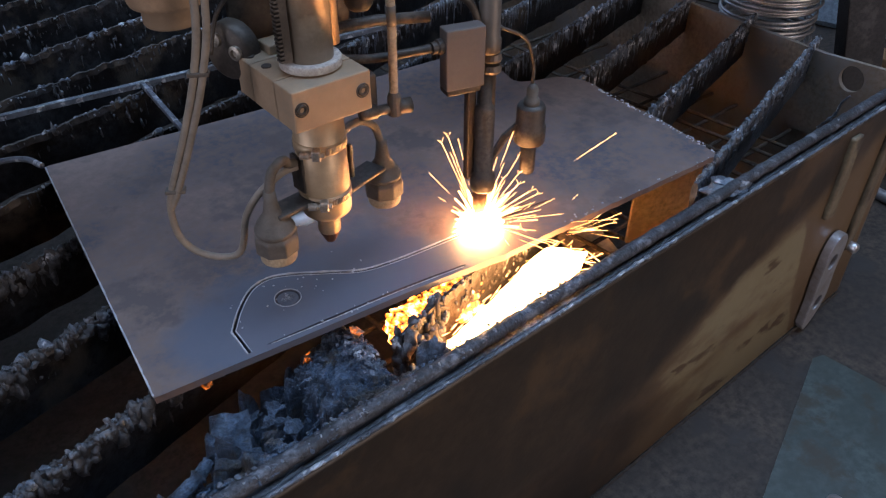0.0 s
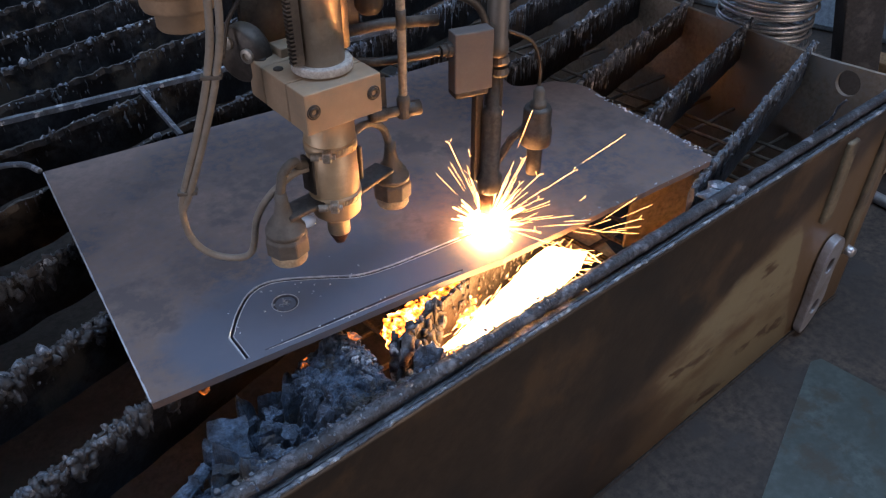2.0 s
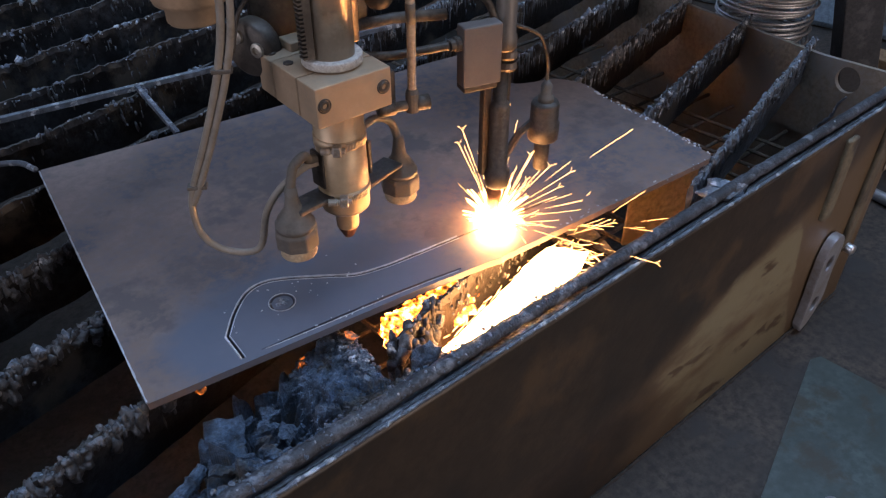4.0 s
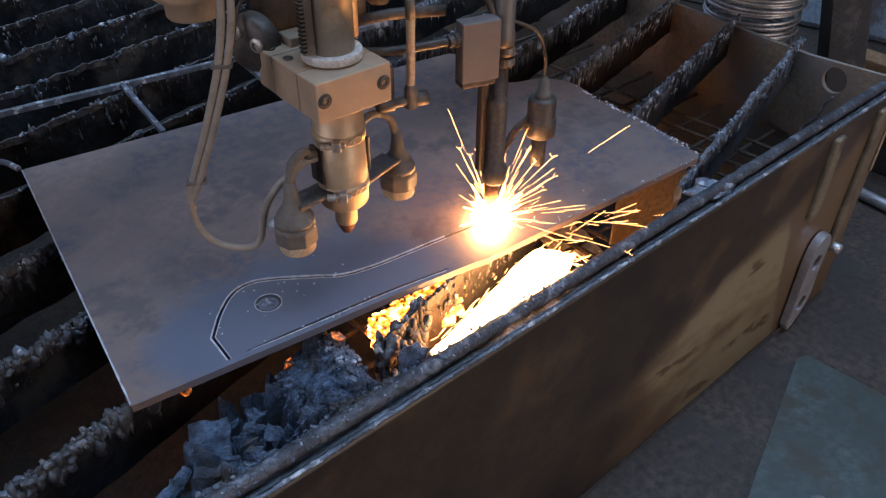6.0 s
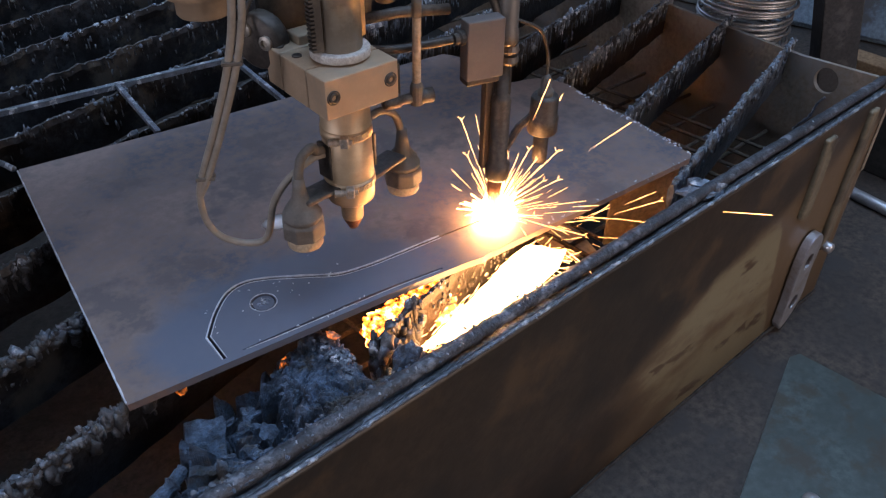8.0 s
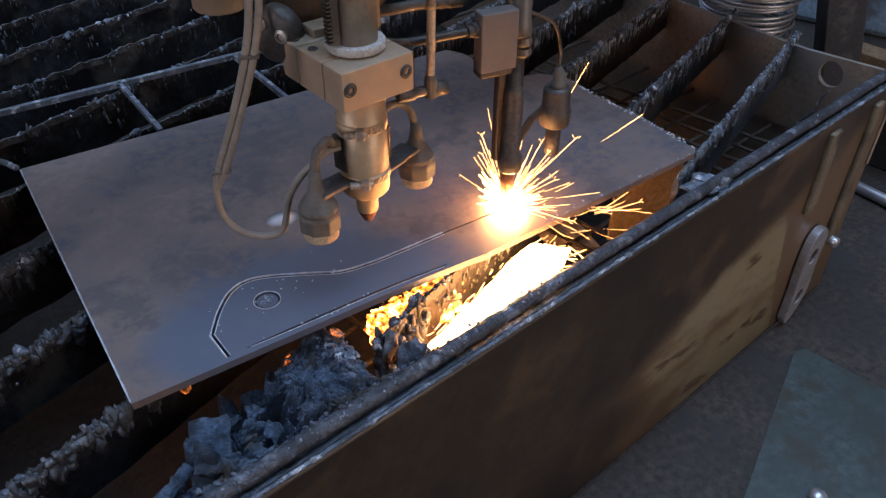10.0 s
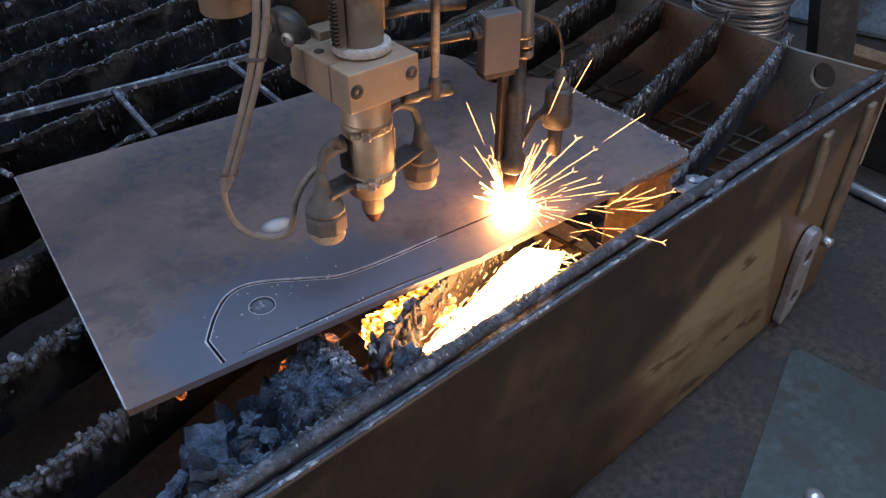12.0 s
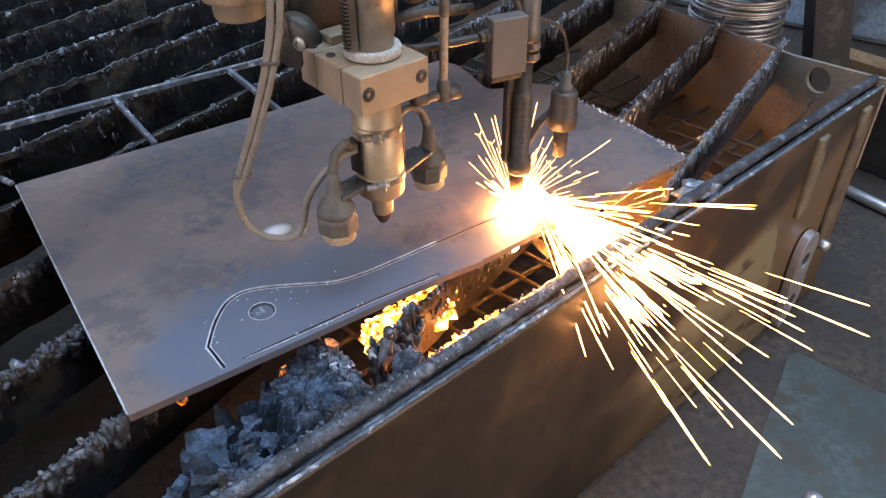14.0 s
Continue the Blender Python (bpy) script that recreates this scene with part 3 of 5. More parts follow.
def heap(x, v):
    """Height of the slag at x, v of the way from the table side to the slat."""
    ragged = x + 0.03 * noise.noise((x * 16, v * 4, 7)) + 0.014 * noise.noise((x * 50, v * 12, 1))
    solid = ease(0.11, 0.20, ragged)
    z = 0.652 - 0.03 * v
    z -= (1 - solid) * (0.028 * ease(0.05, 0.5, v) + (0.09 - 0.07 * ease(0.05, 0.10, ragged)) * ease(0.68, 0.9, v + 0.12 * noise.noise((x * 30, 5, 5))))
    z -= 0.055 * ease(0.05, -0.03, ragged) * ease(0.06, 0.3, v) if ragged < 0.05 else 0.0
    z -= 0.03 * ease(-0.05, -0.2, x) if x < -0.05 else 0.0
    z += 0.012 * math.exp(-(((x - 0.262) / 0.018) ** 2)) * ease(0.3, 0.8, v)
    edge = 0.279 + 0.012 * noise.noise((v * 7, 4, 2)) + 0.085 * (1 - ease(0.02, 0.26, v))
    return z - 0.19 * ease(edge, edge + 0.012, x)


def slag_bed():
    """Slag heaped between the table side and the first slat: broken blocks at one end, a fused bank at the other."""
    bm = bmesh.new()
    nx, ny = 430, 110
    grid = []
    for i in range(nx + 1):
        row = []
        for j in range(ny + 1):
            x = -0.55 + 0.93 * i / nx
            v = j / ny
            y = rim_y(x) + 0.02 + v * (0.185 + 0.01 * noise.noise((x * 9, 1, 0)))
            q = Vector((x, y, 0))
            broken = (1 - 0.85 * ease(0.14, 0.22, x + 0.03 * noise.noise(q * 18))) * ease(0.12, 0.24, v)
            z = heap(x, v)
            warp = q + Vector((noise.noise(q * 25), noise.noise(q * 25 + Vector((7, 0, 0))), 0)) * 0.012
            far, seeds = noise.voronoi(Vector((warp.x * 30, warp.y * 34, 0)))
            gap = far[1] - far[0]
            c = seeds[0]
            tilt = Vector((noise.cell(c * 9.1), noise.cell(c * 5.7 + Vector((3, 1, 0))), 0)) - Vector((0.5, 0.5, 0))
            z += broken * (0.04 * (noise.cell(c * 7.3) - 0.5) + 1.3 * tilt.dot(q - Vector((c.x / 30, c.y / 34, 0))) - 0.04 * max(0, 1 - gap * 6))
            fine, _ = noise.voronoi(Vector((x * 95, y * 95, 3)))
            z += (0.0022 + 0.002 * noise.noise(q * 12)) * min(1, (fine[1] - fine[0]) * 2.5)
            z += 0.006 * noise.noise(q * 22) + 0.003 * noise.noise(q * 75) + 0.003 * noise.noise(q * 160) + 0.002 * noise.noise(q * 330)
            z -= 0.02 * max(0, noise.noise(q * 34 + Vector((9, 0, 0))) - 0.25)
            if v < 0.08:
                z = z * v / 0.08 + 0.655 * (1 - v / 0.08)
            row.append(bm.verts.new((x, y, z)))
        grid.append(row)
    for a, b in zip(grid, grid[1:]):
        for j in range(ny):
            bm.faces.new((a[j], b[j], b[j + 1], a[j + 1]))
    # closed below
    rim = [e for e in bm.edges if e.is_boundary]
    ext = bmesh.ops.extrude_edge_only(bm, edges=rim)
    for g in ext["geom"]:
        if isinstance(g, bmesh.types.BMVert):
            g.co.z = 0.40
    thing("slag_heap", bm, SLAG, "crusty blue-grey slag heaped along the table side", "slag", kind="stuff")
    rnd = random.Random(9)
    bm = bmesh.new()
    for i in range(1300):
        x = rnd.uniform(-0.4, 0.27) if i % 3 else rnd.uniform(0.16, 0.275)
        v = rnd.random()
        y = rim_y(x) + 0.025 + 0.16 * v
        rock(rnd.uniform(0.0006, 0.0018) if i > 70 else rnd.uniform(0.0025, 0.005), 1200 + i, (x, y, heap(x, (y - rim_y(x) - 0.02) / 0.185) + 0.004), rnd.uniform(0.5, 1.0), bm, 1)
    for i in range(800):
        x = rnd.uniform(-0.45, 0.36)
        y = rim_y(x) + rnd.uniform(0.019, 0.046)
        rock(rnd.uniform(0.0015, 0.0042), 3200 + i, (x, y, 0.662 - 6.0 * (y - rim_y(x) - 0.03) ** 2 - 0.3 * max(0, y - rim_y(x) - 0.036)), 0.8, bm, 1)
    thing("slag_rubble", bm, SLAG, "fine grey slag rubble strewn over the heap", "slag", kind="stuff")
    # the pale crumbs at the edge of the bank
    bm = bmesh.new()
    for i in range(150):
        x, v = rnd.gauss(0.262, 0.010), rnd.uniform(0.35, 0.9)
        rock(rnd.uniform(0.0015, 0.0048), 5200 + i, (min(x, 0.277), rim_y(x) + 0.02 + 0.185 * v, heap(min(x, 0.272), v) + 0.003), 0.9, bm, 1)
    thing("slag_crumbs", bm, CRUST, "pale glinting slag crumbs at the edge of the bank", "slag", kind="stuff")
    bm = box(0.050, 0.082, 0.024, (0, 0, 0), 0.001, 0)
    bmesh.ops.subdivide_edges(bm, edges=bm.edges, cuts=7, use_grid_fill=True)
    for v in bm.verts:
        v.co += Vector((noise.noise(v.co * 50), noise.noise(v.co * 50 + Vector((5, 0, 0))), noise.noise(v.co * 110 + Vector((0, 5, 0))))) * 0.0042
    bmesh.ops.transform(bm, matrix=pose(0.064, -0.058, 0.606, 4, 5, -16), verts=bm.verts)
    thing("slag_slab", bm, SLAG, "flat broken slab of grey slag on the heap", "slag")
    pts = smooth_path([(-0.06, -0.10, 0.585), (-0.03, -0.095, 0.598), (0.005, -0.085, 0.606), (0.03, -0.07, 0.61)], 8)
    thing("slag_bar", sweep(pts, 0.009, 8, taper=lambda u: 1 + 0.5 * noise.noise((u * 14, 2, 6))), SLAG, "crusted bar of slag leaning on the slab", "slag")
    for i, (x, y, size) in enumerate(((0.995, -0.05, 0.02), (0.965, -0.052, 0.024), (0.985, -0.03, 0.018), (0.94, -0.058, 0.016))):
        thing("slag_chunk", rock(size, 330 + i, (x, y, 0.655), 0.6, sub=2), CRUST, "grey lump of slag frozen to the rim", "slag", group="slag lumps")
    # a lump between the bank and the burning stream
    thing("slag_chunk", rock(0.024, 347, (0.340, -0.094, 0.635), 1.1, sub=3), SLAG, "rounded grey lump of slag beside the rim", "slag", group="slag lumps")
    spots = [(0.13, -0.035, 0.015, 0.7), (0.115, -0.06, 0.014, 0.7), (0.135, -0.085, 0.013, 0.6), (0.01, -0.09, 0.014, 0.7), (0.10, -0.10, 0.012, 0.6)]
    spots += [(rnd.uniform(-0.35, 0.14), 0, rnd.uniform(0.005, 0.011), rnd.uniform(0.5, 0.9)) for _ in range(46)]
    for i, (x, y, size, flat) in enumerate(spots):
        if y == 0:
            y = rim_y(x) + 0.03 + rnd.random() ** 1.3 * 0.14
        thing("slag_chunk", rock(size, 200 + i, (x, y, heap(x, (y - rim_y(x) - 0.02) / 0.185) + 0.004), flat, sub=2), SLAG, "angular grey lump of slag on the heap", "slag", group="slag lumps")


# ---------------------------------------------------------------- plate being cut
CONTOUR = [(0.125, 0.006), (0.122, 0.055), (0.146, 0.092), (0.174, 0.122), (0.202, 0.132), (0.233, 0.124), (0.283, 0.097), (0.325, 0.074), (0.369, 0.067), (0.419, 0.066), (0.5, 0.067), (0.58, 0.067), (0.668, 0.067)]


def steel_plate():
    plate = empty("steel_plate", "grey-brown mill-scale steel plate with a half-cut contour, lying on the slats", "steel plate")
    head = [Vector((*p, 0)) for p in CONTOUR[:2]]
    c = head[:1] + smooth_path([(*p, 0) for p in CONTOUR[1:]], 7)
    w = 0.0017

    def offset(sgn):
        out = []
        for i, p in enumerate(c):
            d = (c[min(i + 1, len(c) - 1)] - c[max(i - 1, 0)]).normalized()
            out.append((p.x - d.y * w * sgn, p.y + d.x * w * sgn))
        return out

    slot = offset(1) + offset(-1)[::-1]
    low = [(0.150, 0.0070), (0.22, 0.0058), (0.34, 0.0052), (0.40, 0.0032), (0.46, -0.0002), (0.46, 0.0026), (0.40, 0.0072), (0.34, 0.0095), (0.22, 0.0096), (0.150, 0.0084)]
    ring = [(0.2105 + 0.0172 * math.cos(a * 0.1745), 0.0785 + 0.0172 * math.sin(a * 0.1745)) for a in range(36)]
    edge = [(0.0, -0.002)]
    edge += [(0.0 + 0.0006 * noise.noise((i, 0, 0)), 0.64 * i / 20) for i in range(1, 20)]
    edge += [(0.002, 0.641), (0.25, 0.636), (0.53, 0.634), (0.82, 0.642)]
    edge += [(p.x, p.y) for p in smooth_path([(0.905, 0.64, 0), (0.925, 0.60, 0), (0.922, 0.55, 0), (0.912, 0.50, 0), (0.908, 0.455, 0), (0.945, 0.435, 0), (1.0, 0.42, 0), (1.034, 0.36, 0), (1.024, 0.29, 0), (1.034, 0.19, 0), (1.03, 0.1, 0), (1.022, 0.017, 0)], 5)]
    edge += [(1.022 - 0.49 * i / 40, 0.010 - 0.020 * i / 40 + 0.0018 * noise.noise((i * 1.7, 3, 0))) for i in range(1, 41)]
    edge += [(0.525, -0.012), (0.5, -0.009), (0.4, -0.005), (0.2, -0.004)]
    part("plate", slab([edge, slot, low, ring], 0.011, z=H), PLATE, plate)
    disc = [(0.2105 + 0.0148 * math.cos(a * 0.1745), 0.0785 + 0.0148 * math.sin(a * 0.1745)) for a in range(36)]
    slug = part("round_slug", slab([disc], 0.011, z=H - 0.0012), PLATE, plate, "loose round slug in its cut hole")
    bm = bmesh.new()
    rnd = random.Random(3)
    for i in range(9):
        a, r = rnd.uniform(0, 6.28), rnd.uniform(0.0, 0.010)
        rock(rnd.uniform(0.002, 0.0042), 700 + i, (0.2105 + r * math.cos(a), 0.0785 + r * math.sin(a), H - 0.001), 0.6, bm, 1)
    part("spatter", bm, CRUST, slug, "grey pierced slag on the slug")["kind"] = "stuff"
    # pale bead standing in for the highlight along the left edge
    part("edge_highlight", sweep([(-0.0002, 0.002 + 0.637 * i / 60, H - 0.0012) for i in range(61)], 0.0016, 6, taper=lambda u: 1 + 0.3 * noise.noise((u * 70, 4, 0))), KERF, plate, "pale bead for the highlight on the plate's edge")
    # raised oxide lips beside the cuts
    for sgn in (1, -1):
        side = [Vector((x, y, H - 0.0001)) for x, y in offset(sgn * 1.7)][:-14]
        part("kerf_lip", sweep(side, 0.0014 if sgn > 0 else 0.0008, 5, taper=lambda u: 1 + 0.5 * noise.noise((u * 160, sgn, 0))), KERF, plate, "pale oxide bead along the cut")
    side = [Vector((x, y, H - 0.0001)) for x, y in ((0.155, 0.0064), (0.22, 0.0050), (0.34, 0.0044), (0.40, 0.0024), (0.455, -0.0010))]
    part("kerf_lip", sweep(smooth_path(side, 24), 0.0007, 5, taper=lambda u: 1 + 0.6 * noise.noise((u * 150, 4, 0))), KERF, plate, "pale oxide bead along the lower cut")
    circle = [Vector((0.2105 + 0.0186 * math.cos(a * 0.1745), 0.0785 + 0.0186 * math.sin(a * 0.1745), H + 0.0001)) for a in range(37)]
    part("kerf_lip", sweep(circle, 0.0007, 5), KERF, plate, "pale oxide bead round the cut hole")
    bm = bmesh.new()
    for i in range(60):
        x = rnd.uniform(0.13, 0.34) if i < 40 else rnd.uniform(0.6, 1.02)
        y = rnd.uniform(0.0, 0.012) if i < 12 or i >= 40 else rnd.uniform(0.05, 0.14)
        rock(rnd.uniform(0.0008, 0.0018), 800 + i, (x, y, H + 0.0005), 0.7, bm, 1)
    for i in range(70):
        y = rnd.uniform(0.02, 0.36)
        rock(rnd.uniform(0.0012, 0.003), 900 + i, (1.028 + rnd.uniform(-0.006, 0.004), y, H + 0.0005), 0.7, bm, 1)
    s = part("spatter", bm, KERF, plate, "small pale beads of spatter")
    s["kind"] = "stuff"
    # thin pale disc that carries the painted reflection
    bm = lathe([(0.001, 0), (0.034, 0.0), (0.034, 0.0004), (0.001, 0.0006)], 36)
    for v in bm.verts:
        v.co = Vector((v.co.x * 1.1 + 0.311, v.co.y * 0.8 + 0.243, v.co.z + H))
    part("plate_reflection", bm, SHINE, plate, "small soft reflection painted on the plate", True)


def scrap_frame():
    """The narrow skeleton left of an older plate, lying across the slats."""
    z = H - 0.0065
    bm = bmesh.new()
    for a, b, w in (((-0.6, 0.918), (0.9, 0.905), 0.012), ((0.2457, 0.913), (0.2515, 0.655), 0.009), ((0.503, 0.911), (0.509, 0.642), 0.009)):
        a, b = Vector((*a, 0)), Vector((*b, 0))
        d = (b - a).normalized()
        s = Vector((-d.y, d.x, 0)) * w / 2
        n = 60
        vs = []
        for i in range(n + 1):
            p = a.lerp(b, i / n)
            r = 1 + 0.25 * noise.noise((i * 0.7, w * 900, 0))
            vs.append([bm.verts.new(p + s * r * u + Vector((0, 0, h))) for u, h in ((-1, z - 0.011), (1, z - 0.011), (1, z), (-1, z))])
        for p, q in zip(vs, vs[1:]):
            for i in range(4):
                bm.faces.new((p[i], p[(i + 1) % 4], q[(i + 1) % 4], q[i]))
        bm.faces.new(vs[0])
        bm.faces.new(vs[-1])
    thing("steel_offcut", bm, CRUST, "narrow grey steel offcut lying across the slats", "scrap metal")
    pts = smooth_path([(-0.004, 0.655, H - 0.004), (-0.03, 0.70, H - 0.004), (-0.10, 0.715, H - 0.006), (-0.35, 0.69, H - 0.008)], 8)
    thing("steel_strip", sweep(pts, 0.0055, 6), CRUST, "bent grey steel scrap strip lying on the slats", "scrap metal")


# ---------------------------------------------------------------- torch heads
def bolt(parent, at, r, axis="Y", name="socket_screw"):
    """A socket head in a counterbore, facing -y or -x."""
    m = Matrix.Translation(at) @ (Matrix.Rotation(radians(90), 4, "X") if axis == "Y" else Matrix.Rotation(radians(-90), 4, "Y"))
    bm = lathe([(0.0005, -0.003), (r * 1.35, -0.003), (r * 1.35, 0.0006), (r * 1.12, 0.0012), (r * 1.1, -0.001), (r, -0.001), (r, 0.0016), (r * 0.85, 0.0022), (r * 0.5, 0.0022), (r * 0.48, -0.001), (0.0005, -0.001)], 24, m=m)
    return part(name, bm, DARK, parent, "dark steel socket screw", True)


def hose_clamp(parent, z, r, turn):
    bm = lathe([(r, z - 0.006), (r + 0.0016, z - 0.006), (r + 0.0016, z + 0.006), (r, z + 0.006)], 40)
    c = part("hose_clamp", bm, BRASS, parent, "worn band clamp", True)
    rot = Matrix.Rotation(radians(turn), 4, "Z")
    bm = box(0.012, 0.011, 0.014, (r + 0.007, 0, z), 0.002)
    bmesh.ops.transform(bm, matrix=rot, verts=bm.verts)
    part("worm_housing", bm, CLAMP, c, "bright worm housing")
    bm = lathe([(0.001, -0.02), (0.0048, -0.02), (0.0048, -0.009), (0.0035, -0.008), (0.0035, 0.01), (0.001, 0.01)], 12, m=rot @ Matrix.Translation((r + 0.008, 0, z)) @ Matrix.Rotation(radians(90), 4, "X") @ Matrix.Rotation(radians(180), 4, "X"))
    part("worm_screw", bm, CLAMP, c, "bright hexagon screw")
    bm = bmesh.new()
    for i in range(12):
        a = radians(turn + 20 + i * 3.4)
        box(0.0016, 0.0011, 0.0085, ((r + 0.0022) * math.cos(a), (r + 0.0022) * math.sin(a), z), turn=math.degrees(a), bm=bm)
    part("band_thread", bm, CLAMP, c)


def sensor(parent, x, y, z):
    bm = lathe([(0.001, z), (0.0225, z), (0.0235, z + 0.002), (0.0235, z + 0.017), (0.001, z + 0.017)], 28, (x, y, 0))
    s = part("height_sensor", bm, CERAMIC, parent, "height sensor with a tan ceramic cap", True)
    bm = lathe([(0.001, z + 0.015), (0.0285, z + 0.015), (0.0285, z + 0.036), (0.0255, z + 0.041), (0.001, z + 0.041)], 8, (x, y, 0))
    bmesh.ops.bevel(bm, geom=[e for e in bm.edges], offset=0.0012, segments=1, affect="EDGES")
    part("nut", bm, RUBBER, s, "dusty dark gland nut")
    part("gland", lathe([(0.024, z + 0.040), (0.0255, z + 0.042), (0.0255, z + 0.048), (0.0215, z + 0.0495), (0.0215, z + 0.056), (0.0175, z + 0.0575), (0.0165, z + 0.063), (0.0115, z + 0.069), (0.0085, z + 0.085), (0.0075, z + 0.10), (0.001, z + 0.10)], 24, (x, y, 0)), RUBBER, s, "dusty rubber gland", True)
    # arm back to the torch body
    d = Vector((-x, -y, 0))
    ang = math.degrees(math.atan2(d.y, d.x))
    mid = Vector((x, y, 0)) * 0.58
    part("bracket", box(0.07, 0.034, 0.006, (mid.x, mid.y, z + 0.066), 0.002, ang), DARK, s, "dusty flat bracket")
    part("bracket_riser", box(0.006, 0.026, 0.05, (x * 0.40, y * 0.40 + 0.008, z + 0.10), 0.002, ang), DARK, s)
    return s


def torch_head(at):
    """The idle head: clamp block, rack tube, torch body, sensors and cables; origin under its nozzle on the plate."""
    h = empty("torch_head", "dusty tan idle torch head with clamp block, sensors and cables", "cutting torch", at)
    # nozzle and body
    part("nozzle", lathe([(0.001, 0.084), (0.0065, 0.084), (0.0085, 0.088), (0.0135, 0.099), (0.014, 0.103), (0.001, 0.103)], 28), COPPER, h, "heat-browned copper nozzle tip", True)
    part("nozzle_nut", lathe([(0.001, 0.102), (0.0150, 0.102), (0.0153, 0.104), (0.0153, 0.128), (0.0145, 0.131), (0.001, 0.131)], 28), BRASS, h, "dull brass nozzle nut", True)
    body = part("torch_body", lathe([(0.001, 0.1325), (0.027, 0.1325), (0.0315, 0.137), (0.0325, 0.141), (0.0325, 0.2), (0.0318, 0.202), (0.0318, 0.29), (0.001, 0.29)], 48), BRASS, h, "dull brass torch body", True)
    hose_clamp(body, 0.165, 0.0325, -118)
    hose_clamp(body, 0.238, 0.0318, -122)
    # split clamp block
    blk = part("clamp_block", box(0.102, 0.040, 0.049, (-0.005, -0.0306, 0.3135), 0.0015), BLOCK, h, "tan dusty clamp block in three plates")
    blk.location, blk.rotation_euler = (0.001, 0, -0.004), (0, 0, radians(4.7))
    part("block_plate", box(0.102, 0.0565, 0.049, (-0.005, 0.0200, 0.3135), 0.0015), BLOCK, blk)
    part("block_plate", box(0.102, 0.036, 0.049, (-0.005, 0.0682, 0.3135), 0.0022), BLOCK, blk)
    part("block_step", box(0.05, 0.03, 0.012, (0.0, 0.070, 0.3435), 0.002), BLOCK, blk)
    bolt(blk, (-0.0455, -0.0507, 0.3155), 0.0066)
    bolt(blk, (0.0345, -0.0507, 0.3155), 0.0066)
    for x, y in ((-0.043, 0.03), (-0.045, 0.068)):
        part("set_screw", lathe([(0.001, 0.337), (0.006, 0.337), (0.006, 0.3395), (0.004, 0.3405), (0.001, 0.3405)], 16, (x, y, 0)), DARK, blk)
    part("collar", lathe([(0.026, 0.3365), (0.0355, 0.3365), (0.036, 0.338), (0.036, 0.345), (0.035, 0.3465), (0.026, 0.3465)], 48), COLLAR, h, "pale dusty collar ring", True)
    part("lift_tube", lathe([(0.001, 0.34), (0.0272, 0.34), (0.0272, 0.9), (0.001, 0.9)], 48), TUBE, h, "dusty steel lift tube", True)
    # toothed rack down the side of the tube
    bm = box(0.009, 0.012, 0.54, (-0.0315, -0.008, 0.62))
    for i in range(110):
        z = 0.352 + i * 0.0048
        box(0.006, 0.0115, 0.0024, (-0.038, -0.008, z), bm=bm)
    part("rack", bm, DARK, h, "toothed steel rack")
    part("guide_rod", lathe([(0.001, 0.338), (0.0125, 0.338), (0.0125, 0.9), (0.001, 0.9)], 24, (0.045, 0.042, 0)), BRASS, h, "dull guide rod", True)
    # drive housing and its arm
    dm = Matrix.Translation((-0.115, 0.12, 0.0))
    motor = part("drive_housing", lathe([(0.001, 0.372), (0.030, 0.372), (0.032, 0.375), (0.032, 0.392), (0.043, 0.397), (0.045, 0.402), (0.045, 0.62), (0.001, 0.62)], 36, m=dm), BLOCK, h, "tan round drive housing", True)
    part("flange", lathe([(0.001, 0.418), (0.052, 0.418), (0.052, 0.43), (0.001, 0.43)], 36, m=dm), WOOD, motor, "rusty housing flange", True)
    am = Matrix.Translation((-0.058, 0.095, 0.335)) @ Matrix.Rotation(radians(-62), 4, "Z") @ Matrix.Rotation(radians(90), 4, "X")
    arm = part("swivel_boss", lathe([(0.001, -0.012), (0.033, -0.012), (0.035, -0.009), (0.035, 0.010), (0.03, 0.014), (0.001, 0.014)], 32, m=am), DARK, h, "dark swivel boss", True)
    for a in (0.2, 2.2):
        part("bolt", lathe([(0.001, 0.013), (0.009, 0.013), (0.009, 0.018), (0.005, 0.0195), (0.005, 0.016), (0.001, 0.016)], 14, m=am @ Matrix.Translation((0.019 * math.cos(a), 0.019 * math.sin(a), 0))), CLAMP, arm)
    part("back_plate", box(0.16, 0.012, 0.30, (0.03, 0.118, 0.47), 0.002), DARK, h, "dark carriage back plate")
    part("carriage_beam", box(0.31, 0.03, 0.55, (0.115, 0.155, 0.365 + 0.275), 0.004), PIT, h, "dark carriage beam behind the heads")
    part("cross_bracket", box(0.10, 0.05, 0.03, (0.06, 0.09, 0.398), 0.003), DARK, h, "dark upper bracket")
    part("plug", lathe([(0.001, 0.375), (0.012, 0.375), (0.016, 0.38), (0.018, 0.386), (0.018, 0.44), (0.001, 0.44)], 20, (0.082, 0.03, 0)), DARK, h, "dark round plug", True)
    # hose with a black band, and the valve under it
    hp = smooth_path([(0.102, -0.008, 0.56), (0.104, -0.006, 0.42), (0.107, -0.002, 0.36), (0.110, 0.004, 0.30), (0.112, 0.008, 0.264)], 6)
    hose = part("gas_hose", sweep(hp, 0.0058, 12), HOSE, h, "tan gas hose", True)
    part("black_band", sweep([hp[i] for i in range(9, 13)], 0.0064, 12), RUBBER, hose, "black band on the hose", True)
    vm = Matrix.Translation((0.10, 0.012, 0.245)) @ Matrix.Rotation(radians(80), 4, "Z") @ Matrix.Rotation(radians(90), 4, "X")
